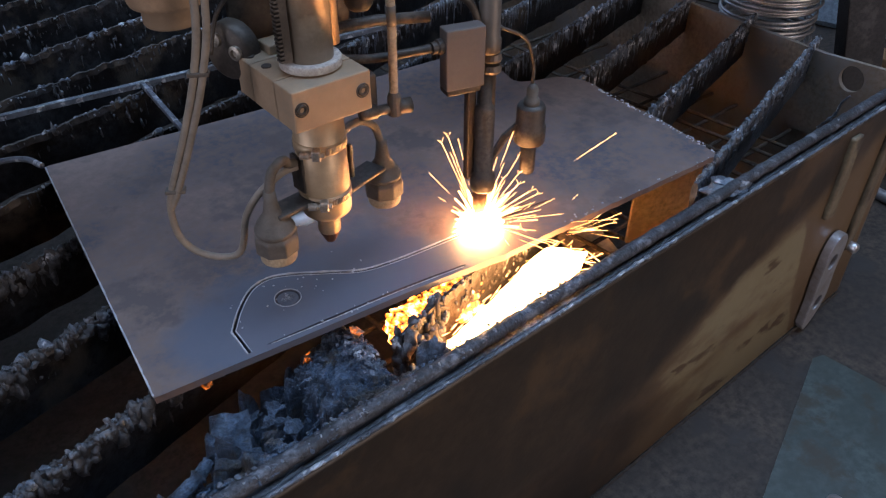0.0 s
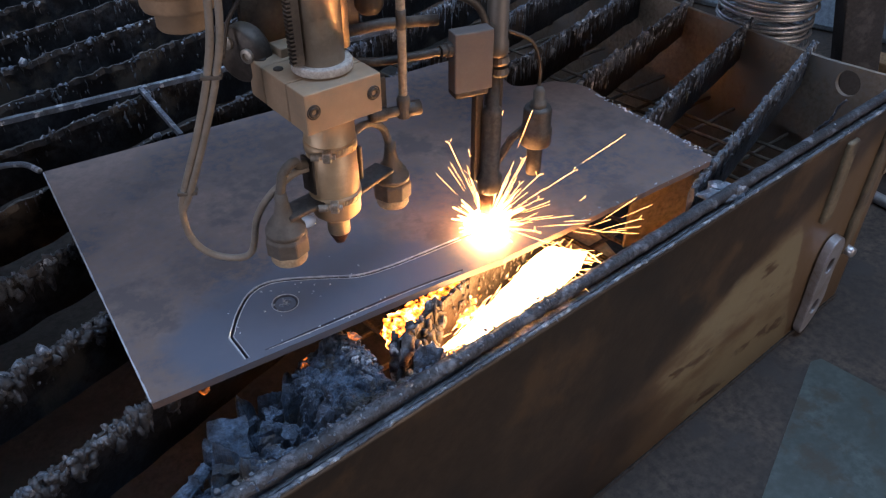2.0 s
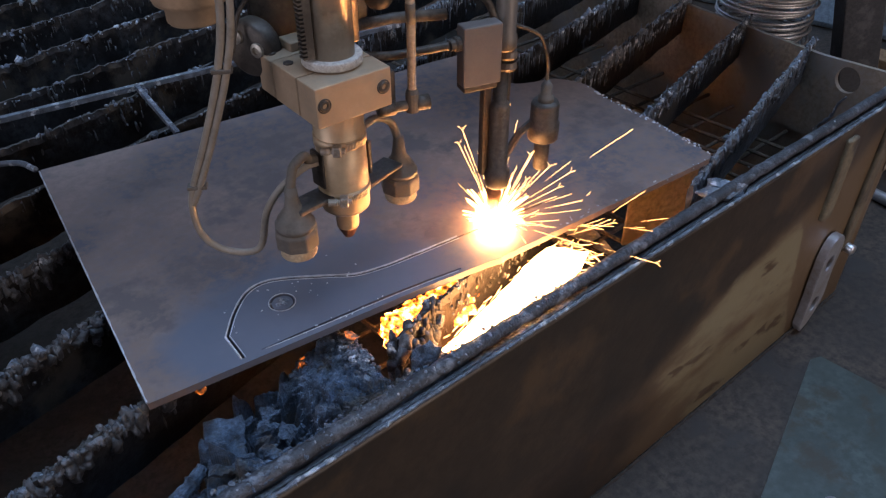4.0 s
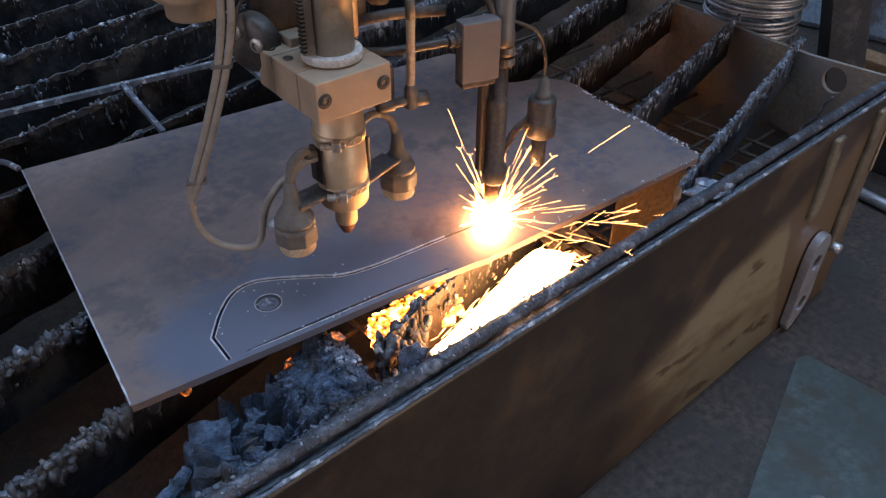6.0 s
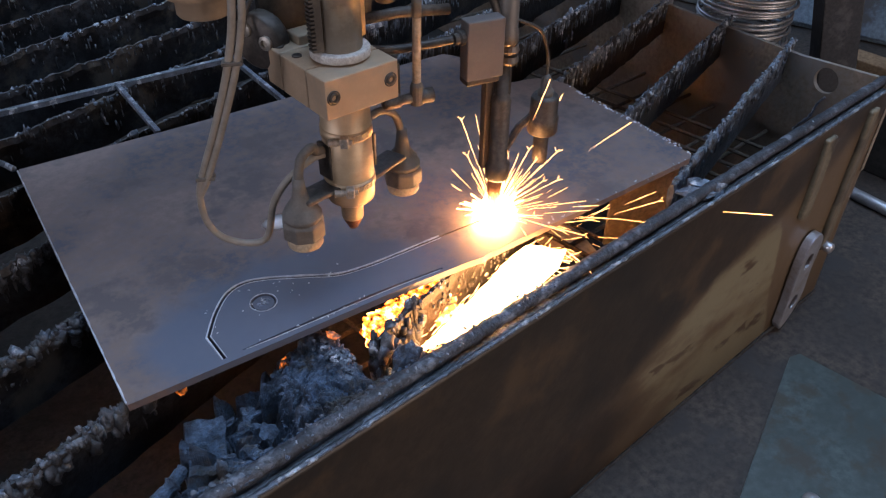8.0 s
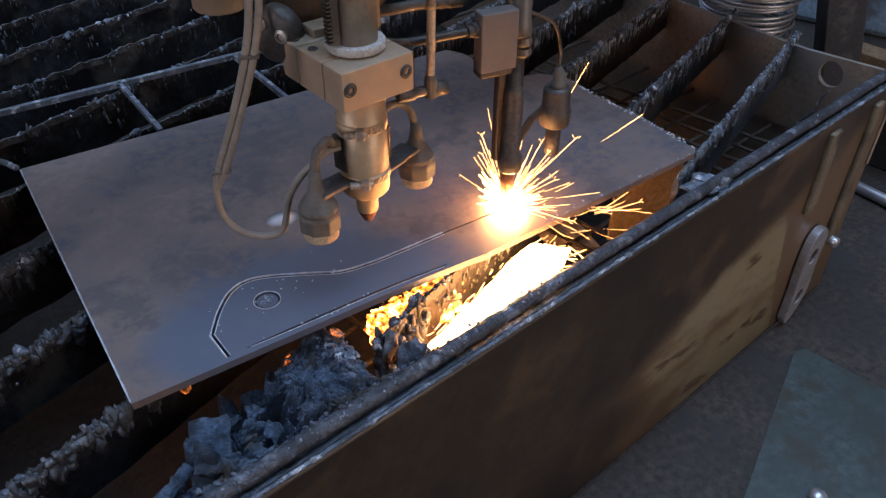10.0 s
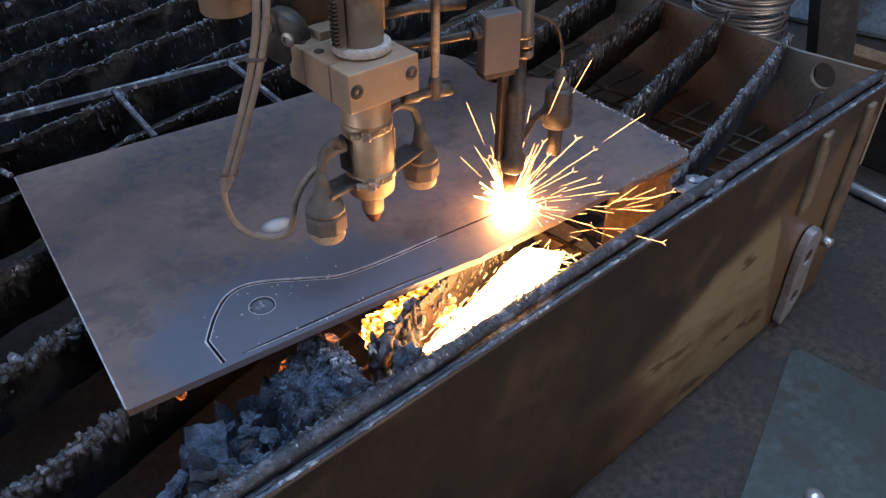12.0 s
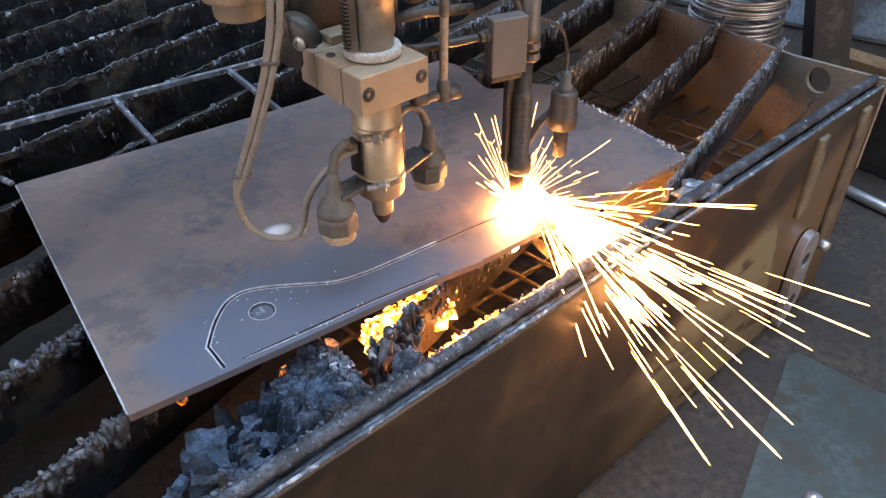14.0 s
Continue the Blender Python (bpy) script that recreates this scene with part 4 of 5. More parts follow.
    valve = part("gas_valve", lathe([(0.001, -0.035), (0.008, -0.035), (0.010, -0.03), (0.010, -0.012), (0.007, -0.01), (0.007, 0.015), (0.0105, 0.018), (0.0105, 0.036), (0.001, 0.036)], 16, m=vm), DARK, h, "dark gas valve", True)
    part("hose_tail", lathe([(0.001, 0.236), (0.009, 0.236), (0.009, 0.262), (0.0065, 0.268), (0.001, 0.268)], 14, (0.112, 0.008, 0)), RUBBER, valve)
    part("valve_body", box(0.03, 0.028, 0.05, (0.078, 0.03, 0.27), 0.003), DARK, valve)
    # pipe towards the other head
    part("cross_pipe", sweep([(0.05, 0.085, 0.335), (0.13, 0.08, 0.335), (0.2, 0.06, 0.332)], 0.0075, 12), DARK, h, "dusty dark cross pipe", True)
    # sensors either side
    s1 = sensor(h, -0.080, -0.016, 0.099)
    s2 = sensor(h, 0.108, 0.042, 0.084)
    part("sensor_lead", sweep(smooth_path([(0.108, 0.042, 0.176), (0.098, 0.044, 0.208), (0.07, 0.038, 0.224), (0.03, 0.02, 0.222)]), 0.0055, 10), RUBBER, s2, "dark sensor lead", True)
    part("sensor_lead", sweep(smooth_path([(-0.080, -0.016, 0.185), (-0.079, -0.016, 0.20), (-0.072, -0.014, 0.222), (-0.056, -0.012, 0.232), (-0.048, -0.006, 0.222), (-0.034, 0.002, 0.215)]), 0.0062, 10), RUBBER, s1, "dusty grey sensor lead", True)
    lead = [(-0.109, 0.030, 0.52), (-0.111, 0.031, 0.413), (-0.124, 0.038, 0.341), (-0.148, 0.053, 0.26), (-0.173, 0.068, 0.188), (-0.180, 0.072, 0.154), (-0.177, 0.070, 0.117), (-0.161, 0.061, 0.092), (-0.133, 0.044, 0.083), (-0.113, 0.032, 0.094), (-0.103, 0.02, 0.148), (-0.088, 0.006, 0.183), (-0.066, -0.003, 0.205), (-0.05, -0.004, 0.212), (-0.034, 0.0, 0.21)]
    part("cable", sweep(smooth_path(lead), 0.0047, 10), CABLE, h, "dusty grey control cable", True)
    lead2 = [(x + 0.0105 - 0.0012 * i, y - 0.006, z) for i, (x, y, z) in enumerate(lead[:5])]
    lead2 += [(-0.178, 0.071, 0.162)]
    part("cable", sweep(smooth_path(lead2), 0.0043, 10), CABLE, h, "second dusty grey control cable", True)
    for i in (2, 4):
        x, y, z = lead[i]
        part("cable_tie", box(0.024, 0.013, 0.005, (x + 0.004, y - 0.002, z), 0.001, -25), RUBBER, h, "plastic cable tie")
    part("thin_lead", sweep(smooth_path([(-0.02, 0.09, 0.45), (-0.05, 0.085, 0.41), (-0.075, 0.085, 0.38), (-0.09, 0.08, 0.34)]), 0.0028, 8), DARK, h, "thin dark lead", True)
    return h


def gantry():
    """The beam across the table on which the heads travel; unseen, placed to shade the plate."""
    g = empty("gantry", "unseen dark steel gantry beam above the torch heads, shading the plate", "gantry")
    part("beam", box(5.0, 0.36, 0.30, (0.75, 0.42, 1.27), 0.01), DARK, g)
    for x in (-1.7, 3.2):
        part("leg", box(0.12, 0.30, 1.06, (x, 0.42, 0.598), 0.008), DARK, g)
        part("foot", box(0.3, 0.5, 0.02, (x, 0.42, FLOOR_Z + 0.01), 0.003), DARK, g)


def cutting_torch(at):
    """The lit head; origin at the cut on the plate."""
    h = empty("lit_cutting_torch", "dark slim flame cutting torch, burning through the plate", "cutting torch", at)
    part("nozzle", lathe([(0.001, 0.012), (0.005, 0.012), (0.008, 0.02), (0.011, 0.05), (0.012, 0.075), (0.001, 0.075)], 24), COPPER, h, "hot copper nozzle", True)
    part("torch_barrel", lathe([(0.001, 0.072), (0.017, 0.072), (0.019, 0.075), (0.019, 0.098), (0.0145, 0.1), (0.0145, 0.205), (0.0125, 0.210), (0.0095, 0.212), (0.0095, 0.28), (0.001, 0.28)], 28, (0.004, 0, 0)), DARK, h, "dark dusty torch barrel", True)
    part("mount_bar", box(0.018, 0.022, 0.55, (0.022, 0.022, 0.36), 0.002), DARK, h, "dark vertical mounting bar")
    part("inner_tube", box(0.014, 0.012, 0.2, (-0.012, 0.014, 0.19), 0.002), DARK, h)
    rod = part("lift_rod", lathe([(0.001, 0.292), (0.0155, 0.292), (0.0165, 0.296), (0.0165, 0.31), (0.0145, 0.313), (0.0145, 0.8), (0.001, 0.8)], 28, (0.004, -0.004, 0)), ROD, h, "dusty dark lift rod", True)
    for z in (0.262, 0.278):
        part("knuckle", lathe([(0.001, z), (0.0125, z), (0.0145, z + 0.004), (0.0125, z + 0.012), (0.001, z + 0.012)], 16, (0.008, -0.006, 0)), ROD, rod)
    bx = part("control_box", box(0.055, 0.024, 0.082, (-0.046, -0.014, 0.300), 0.002, -10), BOX, h, "grey dusty control box")
    part("box_base", box(0.05, 0.026, 0.010, (-0.045, -0.009, 0.254), 0.003, -10), DARK, bx)
    gm = Matrix.Translation((-0.073, -0.008, 0.318)) @ Matrix.Rotation(radians(-90), 4, "Y")
    part("cable_gland", lathe([(0.001, 0), (0.010, 0), (0.010, 0.008), (0.0078, 0.01), (0.0078, 0.017), (0.001, 0.017)], 14, m=gm), DARK, bx, "dark cable gland")
    part("box_lead", sweep(smooth_path([(-0.088, -0.007, 0.318), (-0.125, 0.012, 0.312), (-0.17, 0.03, 0.31), (-0.22, 0.06, 0.315)]), 0.006, 10), DARK, bx, "dusty dark box lead", True)
    part("upper_hose", sweep(smooth_path([(-0.22, 0.07, 0.40), (-0.14, 0.04, 0.392), (-0.08, 0.02, 0.385), (-0.035, 0.006, 0.37), (-0.016, 0.0, 0.345), (-0.012, -0.004, 0.31)]), 0.0052, 10), DARK, h, "dusty dark hose loop", True)
    c = (0.088, -0.002, 0)
    ig = part("sensor_can", lathe([(0.001, 0.128), (0.0225, 0.128), (0.024, 0.131), (0.024, 0.155), (0.0215, 0.158), (0.0215, 0.185), (0.019, 0.19), (0.001, 0.19)], 28, c), DARK, h, "dark dusty sensor can", True)
    part("can_neck", lathe([(0.012, 0.188), (0.012, 0.198), (0.0085, 0.2), (0.0085, 0.215), (0.004, 0.222), (0.001, 0.222)], 18, c), RUBBER, ig, "", True)
    part("can_stem", lathe([(0.001, 0.075), (0.011, 0.075), (0.012, 0.08), (0.012, 0.13), (0.001, 0.13)], 18, c), DARK, ig, "", True)
    part("can_lead", sweep(smooth_path([(0.088, 0, 0.22), (0.088, 0.0, 0.25), (0.074, 0.004, 0.29), (0.04, 0.012, 0.31), (0.02, 0.02, 0.315)]), 0.0026, 8), DARK, ig, "thin dark lead", True)
    part("can_bracket", sweep([(0.07, 0.006, 0.155), (0.052, 0.012, 0.14), (0.030, 0.016, 0.105), (0.02, 0.014, 0.09)], 0.006, 6), DARK, ig)
    return h


# ---------------------------------------------------------------- fire and sparks
def spindle(length, r, bm=None, m=Matrix()):
    """A streak along +x, its head at the origin's far end."""
    bm = bm or bmesh.new()
    pts = [(0, 0.15), (0.25, 0.6), (0.75, 1.0), (0.95, 0.8), (1.0, 0.1)]
    rings = [[bm.verts.new(m @ Vector((length * u, r * w * math.cos(a), r * w * math.sin(a)))) for a in (0, 2.094, 4.189)] for u, w in pts]
    for a, b in zip(rings, rings[1:]):
        for i in range(3):
            bm.faces.new((a[i], a[(i + 1) % 3], b[(i + 1) % 3], b[i]))
    return bm


def fireball(at):
    h = empty("cutting_flame", "white-hot burst of molten steel where the torch cuts", "flame", at)
    bm = bmesh.new()
    r = bmesh.ops.create_icosphere(bm, subdivisions=4, radius=1.0)
    for v in r["verts"]:
        k = 1 + 0.35 * noise.noise(v.co * 2.2) + 0.25 * noise.noise(v.co * 6)
        v.co = Vector((v.co.x * 0.031 * k, v.co.y * 0.026 * k, v.co.z * 0.017 * k + 0.013))
    part("core", bm, HOT, h, "white-hot core")
    part("under_jet", lathe([(0.002, -0.012), (0.006, -0.014), (0.011, -0.035), (0.014, -0.06), (0.008, -0.078), (0.002, -0.086)], 14), UNDER, h, "molten jet below the plate", True)
    bm = bmesh.new()
    rnd = random.Random(12)
    for i in range(50):
        a = rnd.uniform(0, 6.283)
        el = rnd.uniform(0.02, 0.9)
        d = Vector((math.cos(a) * math.cos(el), math.sin(a) * math.cos(el), math.sin(el)))
        ln = rnd.uniform(0.036, 0.068)
        spindle(ln, 0.0019, bm, Matrix.Translation((0, 0, 0.008)) @ d.to_track_quat("X", "Z").to_matrix().to_4x4())
    c = part("corona", bm, HALO, h, "short burning spikes round the core")
    c["kind"] = "stuff"
    return h


def slag_fire():
    """The sheet of burning slag that blows through the slats under the cut."""
    h = empty("slag_jet", "blinding stream of burning slag under the plate", "flame", JET_AT)
    base = [(0.0, 0.0, 0.002), (0.045, 0.005, 0.010), (0.10, 0.018, 0.0155), (0.16, 0.034, 0.0215), (0.215, 0.050, 0.0275), (0.262, 0.064, 0.026), (0.30, 0.070, 0.003)]
    n = len(base) - 1
    for k, (dy, dz, f) in enumerate(((0, 0, 1.0), (0.010, -0.012, 0.9), (-0.010, -0.006, 0.7))):
        path = smooth_path([(x + 0.012 * k, y + dy, dz) for x, y, _ in base], 6)

        def width(u, f=f, k=k):
            i = min(int(u * n), n - 1)
            v = u * n - i
            return f * (base[i][2] * (1 - v) + base[i + 1][2] * v) * (1 + 0.14 * noise.noise((u * 12, k, 0)) + 0.16 * noise.noise((u * 40, k, 5)))

        part("tongue", sweep(path, 1.0, 14, taper=width), JET, h, "", True)
    bm = bmesh.new()
    rnd = random.Random(21)
    for i in range(110):
        u = rnd.random()
        p = Vector((0.03 + 0.26 * u, 0.005 + 0.085 * u, 0)) + Vector((rnd.gauss(0, 0.008), rnd.gauss(-0.004, 0.007), rnd.gauss(0, 0.008) + 0.006))
        d = Vector((-1, -0.32, 0.05)) * rnd.choice((-1, 1, 1)) + Vector((rnd.gauss(0, 0.22), rnd.gauss(0, 0.22), rnd.gauss(0, 0.16)))
        q = Matrix.Translation(p) @ d.to_track_quat("X", "Z").to_matrix().to_4x4()
        spindle(rnd.uniform(0.010, 0.03), rnd.uniform(0.0003, 0.0009), bm, q)
    for i in range(46):
        p = Vector((0.27, 0.058, 0.0)) + Vector((rnd.gauss(0, 0.022), rnd.gauss(-0.008, 0.014), rnd.gauss(0, 0.012)))
        q = Matrix.Translation(p) @ Vector((rnd.gauss(0.3, 0.7), rnd.gauss(-0.2, 0.7), rnd.gauss(0.1, 0.6))).to_track_quat("X", "Z").to_matrix().to_4x4()
        spindle(rnd.uniform(0.012, 0.045), rnd.uniform(0.0003, 0.0008), bm, q)
    c = part("spray", bm, STREAK, h, "short burning streaks round the stream")
    c["kind"] = "stuff"
    return h


def ember_beds():
    # lumps lit orange by the fire; their own glow replaces that light
    for i, at in enumerate(((0.206, 0.02, 0.611), (0.069, 0.045, 0.621), (0.268, -0.012, 0.658))):
        thing("firelit_slag_lump", rock(0.008, 970 + i, at, 0.8, sub=2), FIRELIT_LUMP, "small lump of slag, its orange glow standing in for firelight", "slag", group="glowing slag lumps")
    for name, pts, w, z, material in (("ember_pile", [(0.345, 0.012), (0.40, 0.012), (0.45, 0.022), (0.50, 0.038)], 0.026, 0.62, FLAME_BED),
                                      ("ember_pile", [(0.375, -0.07), (0.43, -0.065), (0.48, -0.055), (0.55, -0.045)], 0.02, 0.575, EMBER)):
        bm = bmesh.new()
        rnd = random.Random(len(pts) + int(w * 1e4))
        path = smooth_path([(x, y, 0) for x, y in pts], 10)
        for i in range(330):
            p = rnd.choice(path)
            rock(rnd.uniform(0.003, 0.009), 400 + i, (p.x + rnd.uniform(-1, 1) * 0.012, p.y + rnd.uniform(-1, 1) * w, z + rnd.uniform(-0.018, 0.006)), 0.6, bm, 2)
        for i in range(40):
            p = rnd.choice(path)
            rock(0.02, 600 + i, (p.x, p.y + rnd.uniform(-1, 1) * w * 0.8, z - 0.03), 1.2, bm, 1)
        thing(name, bm, material, "glowing orange slag piled between slat and side", "embers", kind="stuff")


# ---------------------------------------------------------------- surroundings
def surroundings():
    # steel sheet on the floor
    bm = slab([[(1.40, -0.128), (1.43, -0.135), (1.466, -0.323), (1.53, -0.58), (0.86, -0.9), (0.69, -0.44), (1.05, -0.28)]], 0.004, z=FLOOR_Z + 0.0045)
    thing("floor_sheet", bm, SHEET, "grey-green steel sheet lying on the floor", "steel sheet")
    # pipes
    for i, (x, y0, y1, r) in enumerate(((2.27, -0.5, 0.9, 0.018), (2.47, -0.5, 1.0, 0.022), (2.56, -0.6, 1.0, 0.02), (2.70, -0.6, 1.0, 0.028), (2.86, -0.6, 1.1, 0.02))):
        bm = lathe([(r * 0.8, 0), (r, 0.001), (r, y1 - y0), (r * 0.8, y1 - y0)], 20, m=Matrix.Translation((0.958 * (x + 0.02 * i), y0, FLOOR_Z + r)) @ Matrix.Rotation(radians(-90 + 0), 4, "X"))
        thing("steel_pipe", bm, CHROME, "bright steel pipe lying on the floor", "pipe", group="pipes on the floor", smooth=True)
    # wire coil on a stand behind the end of the table
    coil = empty("wire_coil", "coil of bright steel wire standing behind the table end", "wire coil", (1.86, 0.53, 0))
    part("stand", lathe([(0.11, FLOOR_Z), (0.11, 0.53), (0.09, 0.54)], 28), DARK, coil, "dark drum under the wire")
    for i in range(20):
        r = 0.118 + 0.008 * math.sin(i * 1.9) + 0.0006 * i
        z = 0.545 + i * 0.0105
        ring = [Vector((r * math.cos(a * 0.1309) + 0.006 * math.sin(i * 2.3), r * math.sin(a * 0.1309), z + 0.003 * math.sin(a * 0.13 + i))) for a in range(49)]
        part("wire_turn", sweep(ring, 0.0042, 6), WIRE, coil, "", True)
    # post and beam
    lean = Matrix(((0.8, 0.575, -0.17, 2.078), (-0.6, 0.80, 0.127, 0.224), (0.0, 0.17, 0.977, 0.0), (0, 0, 0, 1)))
    bm = box(0.105, 0.085, 1.45, (0.006, 0.045, 0.779), 0.004)
    bmesh.ops.transform(bm, matrix=lean, verts=bm.verts)
    post = empty("steel_post", "black painted square steel post leaning behind the table end", "post", (2.078, 0.224, 0))
    part("column", bm, POST, post).matrix_parent_inverse = Matrix.Translation((-2.078, -0.224, 0))
    bm = box(0.9, 0.07, 0.10, (2.42, 0.18, 0.76), 0.004, -20)
    part("beam", bm, POST, post).matrix_parent_inverse = Matrix.Translation((-2.078, -0.224, 0))
    # timber plank, on an added crate that darkens the view through the hole
    thing("added_crate", box(0.10, 0.62, 0.297, (2.41, 0.22, 0.2065), 0.006, 4), PIT, "added dark crate that keeps the end-wall hole dark", "crate")
    thing("timber_plank", box(0.09, 0.62, 0.05, (2.40, 0.22, 0.38), 0.004, 4), WOOD, "raw pale timber plank lying on a dark crate", "timber")
    # invented cabinet far behind; its blue stands in for the sky-lit background
    cab = empty("backdrop_cabinet", "added blue cabinet standing in for the sky-lit background", "cabinet", pose(3.5, 1.35, 0, 0, 0, 20))
    part("body", box(0.5, 1.9, 0.492, (0, 0, 0.304), 0.01), BLUE, cab)
    for y in (-0.48, 0.48):
        d = part("door", box(0.02, 0.9, 0.44, (-0.262, y, 0.305), 0.004), BLUE, cab)
        part("handle", box(0.02, 0.1, 0.014, (-0.28, y * 0.3, 0.35), 0.003), DARK, d)
    # bolt standing on the floor
    thing("floor_bolt", lathe([(0.001, 0), (0.018, 0), (0.018, 0.012), (0.012, 0.018), (0.001, 0.02)], 20, (1.085, -0.40, FLOOR_Z)), CHROME, "bright bolt head on the floor", "bolt", smooth=True)


hall()
cutting_table()
slag_bed()
steel_plate()
scrap_frame()
surroundings()

T1 = Vector((0.400, 0.061, H + 0.001))      # heads at 13.5 s
T2 = Vector((0.653, 0.067, H))
SPEED = 0.00905


def along(t):
    return Vector((SPEED * (t - 13.5), 0, 0))


gantry()
head = torch_head(T1)
torch = cutting_torch(T2)
CUT = T2 + Vector((0.001, -0.003, 0))
ball = fireball(CUT)
jet = slag_fire()
ember_beds()

rnd_s = random.Random(40)
SPARKS, STRAYS, BURST = [], [], []
MESHES = []
for ln, r in ((0.022, 0.00028), (0.05, 0.0003), (0.075, 0.00032), (0.085, 0.00034), (0.09, 0.0006), (0.13, 0.0010), (0.19, 0.0014)):
    bm = spindle(ln, r)
    if 0.08 < ln < 0.088:
        for a in (-0.5, 0.25):
            spindle(ln * 0.12, r * 0.8, bm, Matrix.Translation((ln * 0.93, 0, 0)) @ Matrix.Rotation(a, 4, "Z") @ Matrix.Rotation(a * 2, 4, "Y"))
    MESHES.append(mesh("spark", bm, STREAK))


def spark(size):
    return tagged(new("spark", MESHES[size]), "thin glowing spark flying from the cut", "spark", "sparks")


for i in range(112):
    SPARKS.append(spark(rnd_s.choice((0, 1, 1, 1, 2, 2, 2, 3))))
for i in range(10):
    STRAYS.append(spark(rnd_s.choice((4, 5))))
for i in range(270):
    BURST.append(spark(rnd_s.choice((4, 5, 5, 6, 6))))


def aim(p, d):
    return Matrix.Translation(p) @ Vector(d).to_track_quat("X", "Z").to_matrix().to_4x4()


# stray sparks: when, where they are then (metres), and which way they go
FLIGHTS = ((1.5, (1.25, -0.16, 0.22), (0.5, -0.45, -0.5)), (11.0, (1.27, -0.15, 0.27), (0.55, -0.42, -0.35)), (11.0, (1.0, 0.1, 0.70), (1, 0.0, 0.0)), (12.5, (0.78, -0.2, 0.55), (0.2, -0.3, -0.8)),
           (12.5, (0.70, -0.2, 0.52), (0.05, -0.2, -0.9)), (12.5, (0.55, -0.3, 0.5), (-0.05, -0.2, -0.9)), (13.5, (1.17, -0.13, 0.5), (0.3, -0.3, -0.7)), (6.5, (0.93, -0.12, 0.66), (0.8, -0.3, -0.1)),
           (8.0, (0.95, -0.12, 0.66), (0.7, -0.4, -0.1)), (13.0, (0.95, -0.2, 0.5), (0.4, -0.4, -0.6)))


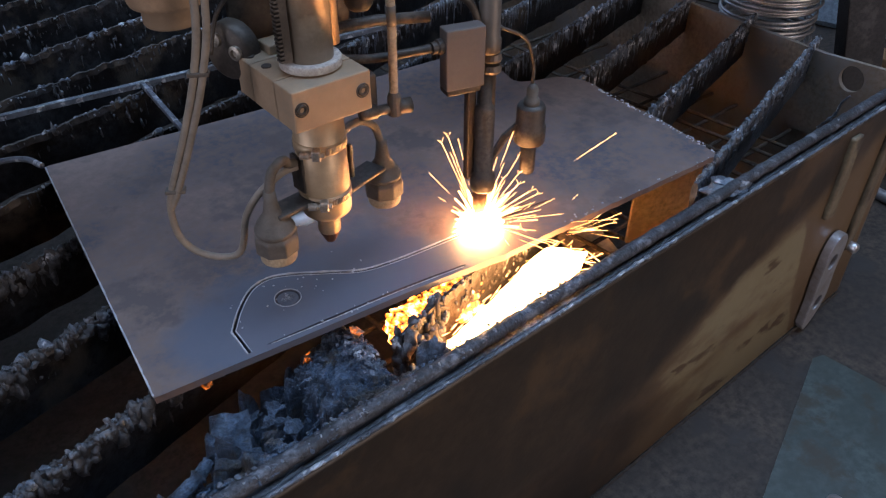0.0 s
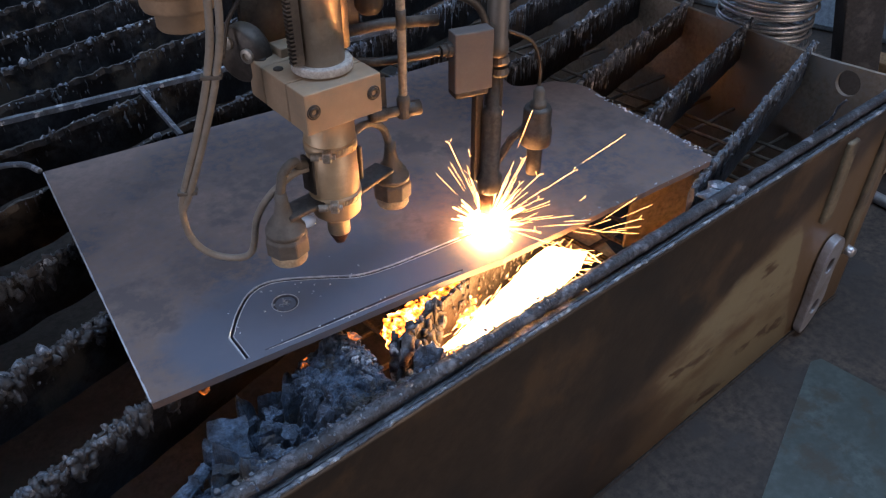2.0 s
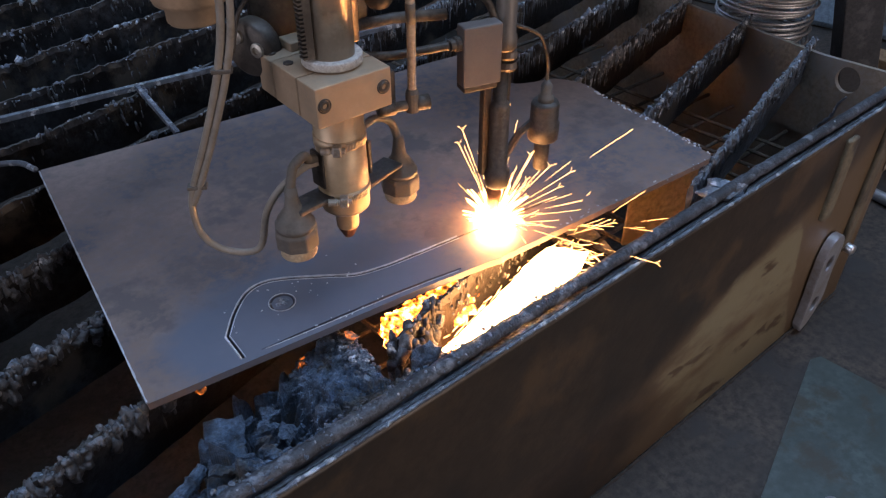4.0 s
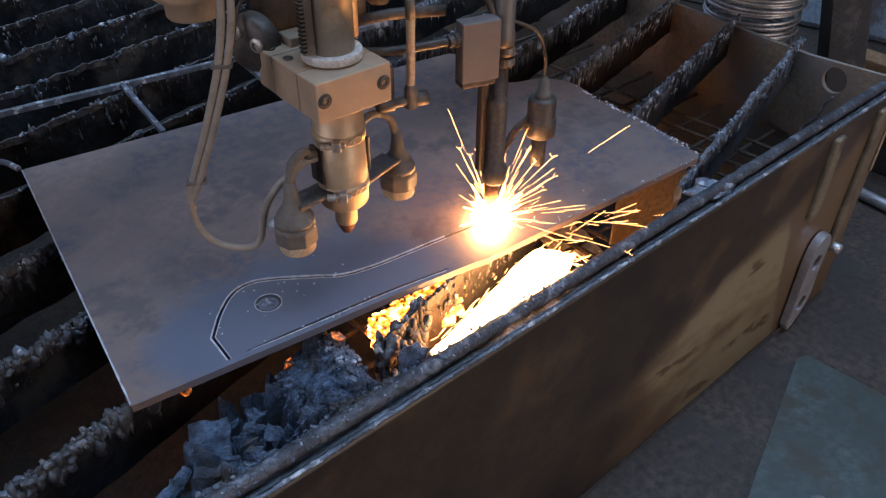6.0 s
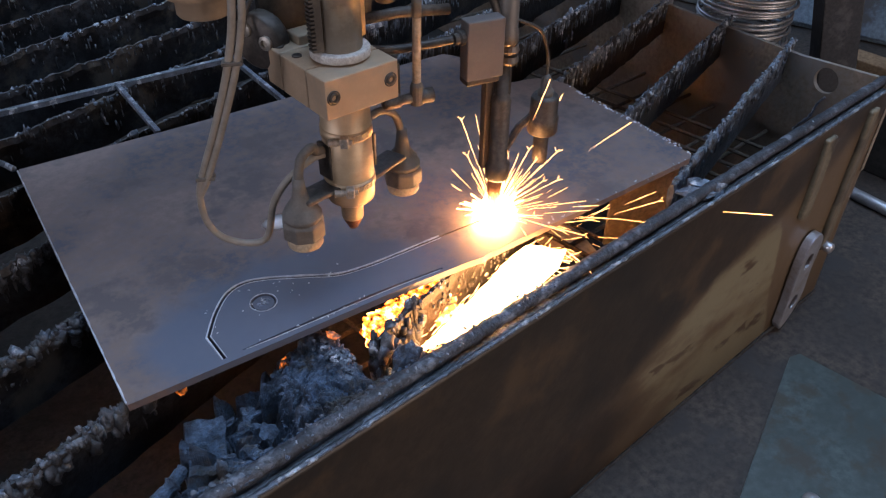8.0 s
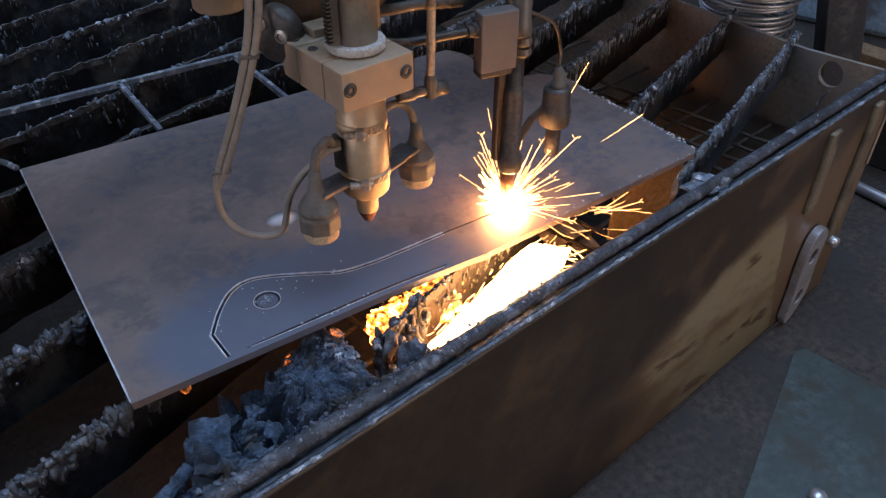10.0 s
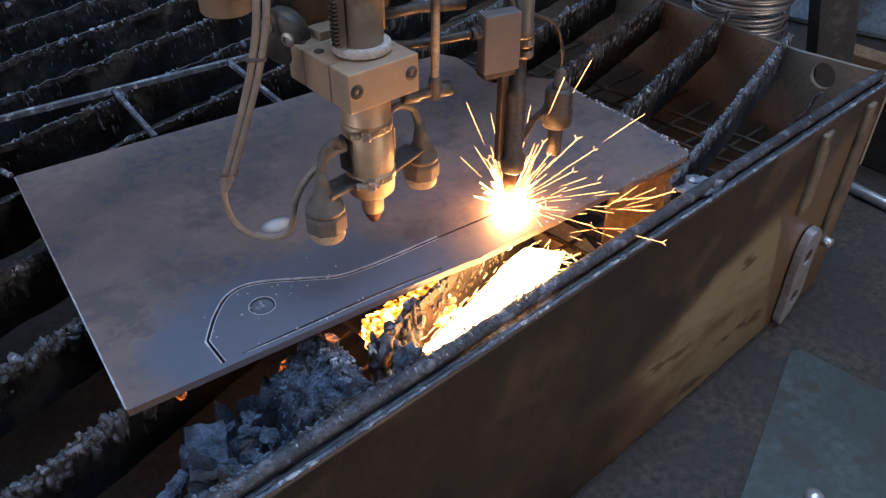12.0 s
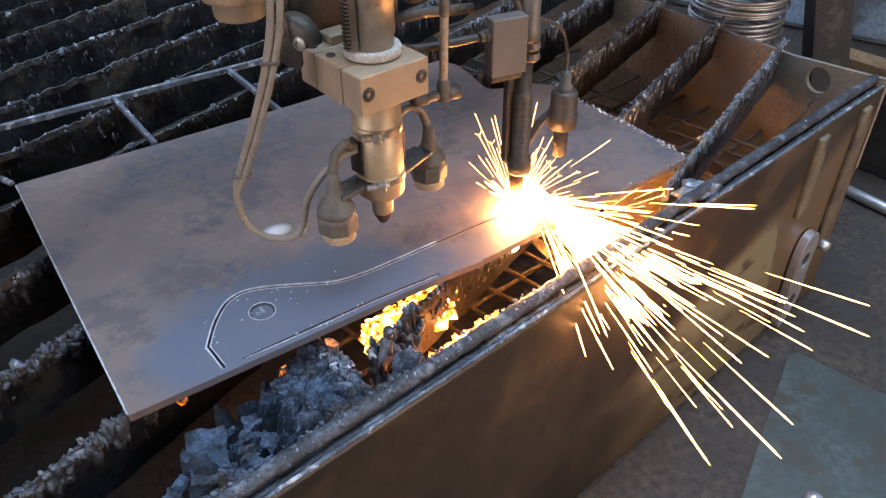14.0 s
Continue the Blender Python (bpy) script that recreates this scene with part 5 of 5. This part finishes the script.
def motions():
    ends = (0.0, 4.0, 8.0, 12.0, 14.0)
    for ob, p in ((head, T1), (torch, T2)):
        walk(ob, [(t, Matrix.Translation(p + along(t))) for t in ends])
    # the flame flickers: it turns a little as it goes
    rnd = random.Random(8)
    walk(ball, [(t / 10, Matrix.Translation(CUT + along(t / 10)) @ Matrix.Rotation(t * 0.9 + rnd.uniform(-0.4, 0.4), 4, "Z")) for t in range(0, 141)])
    j0 = Vector(JET_AT)
    rows = []
    for t in range(0, 129, 2):
        rows.append((t / 10, Matrix.Translation(j0 + Vector((rnd.uniform(-1, 1) * 0.006, rnd.uniform(-1, 1) * 0.003, rnd.uniform(-1, 1) * 0.003))) @ Matrix.Rotation(rnd.uniform(-0.03, 0.03), 4, "X")))
    rows += [(13.1, Matrix.Translation(j0 + Vector((0.38, 0.17, -0.02))) @ Matrix.Rotation(radians(8), 4, "Z")), (14.0, Matrix.Translation(j0 + Vector((0.38, 0.17, -0.02))) @ Matrix.Rotation(radians(8), 4, "Z"))]
    walk(jet, rows)
    # sparks: each flies out along its own line again and again
    for i, ob in enumerate(SPARKS):
        low = i % 3 == 2
        if low:
            a, el = rnd.gauss(-0.35, 0.55), rnd.uniform(-0.35, 0.3)
            src = Vector((0.09, -0.055, -0.03)) + Vector((rnd.gauss(0, 0.025), rnd.gauss(0, 0.012), rnd.gauss(0, 0.012))) if i % 2 else Vector((0.02, -0.02, 0.005))
        else:
            a, el = rnd.uniform(-2.6, 2.2) * 0.8 + 0.2, rnd.uniform(0.08, 1.25)
            src = Vector((0, 0, 0.008))
        d = Vector((math.cos(a) * math.cos(el), math.sin(a) * math.cos(el), math.sin(el)))
        reach = rnd.uniform(0.02, 0.11) if rnd.random() < 0.8 else rnd.uniform(0.1, 0.22)
        period = rnd.uniform(0.2, 0.42)
        t = -rnd.uniform(0, period)
        rows = []
        while t < 14.0:
            t1 = t + period
            o0, o1 = CUT + along(t) + src, CUT + along(t1) + src
            for tt, p in ((t, o0), (t1 - 0.034, o1 + d * reach)):
                if 0 <= tt <= 14:
                    rows.append((tt, aim(p, d)))
            t = t1
        if rows[0][0] > 0:
            rows.insert(0, (0.0, aim(T2 + along(0) + src + d * rnd.uniform(0, reach), d)))
        rows.append((14.0, aim(T2 + along(14) + src + d * rnd.uniform(0, reach), d)))
        clean = [rows[0]]
        for r in rows[1:]:
            if frame(r[0]) > frame(clean[-1][0]):
                clean.append(r)
        walk(ob, clean)
    # strays: they wait in the molten pool, cross the rim and come down in the pit again
    for ob, (t, p, d) in zip(STRAYS, FLIGHTS):
        d = Vector(d).normalized()
        pool = lambda s: aim(Vector((0.55, 0.45, 0.11)), Vector((d.x, d.y, 0)))
        rows = [(0.0, pool(0)), (t - 0.2, pool(0)), (t - 0.16, aim(T2 + along(t), d)), (t, aim(p, d)), (t + 0.1, aim(Vector(p) + d * 0.35, d)), (t + 0.14, pool(0)), (14.0, pool(0))]
        walk(ob, [r for r in rows if 0 <= r[0] <= 14])
    # the great burst at the end
    for ob in BURST:
        a = rnd.gauss(-1.08, 0.33)
        el = rnd.gauss(-0.46, 0.21)
        d = Vector((math.cos(a) * math.cos(el), math.sin(a) * math.cos(el), math.sin(el)))
        src = T2 + along(14) + Vector((0.03, -0.02, 0.01)) + Vector((rnd.uniform(-1, 1) * 0.02, rnd.uniform(-1, 1) * 0.02, rnd.uniform(0, 0.02)))
        far = rnd.uniform(-0.06, 0.10) if rnd.random() < 0.55 else min(0.36, rnd.expovariate(6.5))
        wait = aim(Vector((rnd.uniform(0.3, 0.8), rnd.uniform(0.35, 0.6), 0.11)), Vector((d.x, d.y, 0)))
        walk(ob, [(0.0, wait), (13.8, wait), (13.87, aim(src, d)), (14.0, aim(src + d * far, d))])


motions()
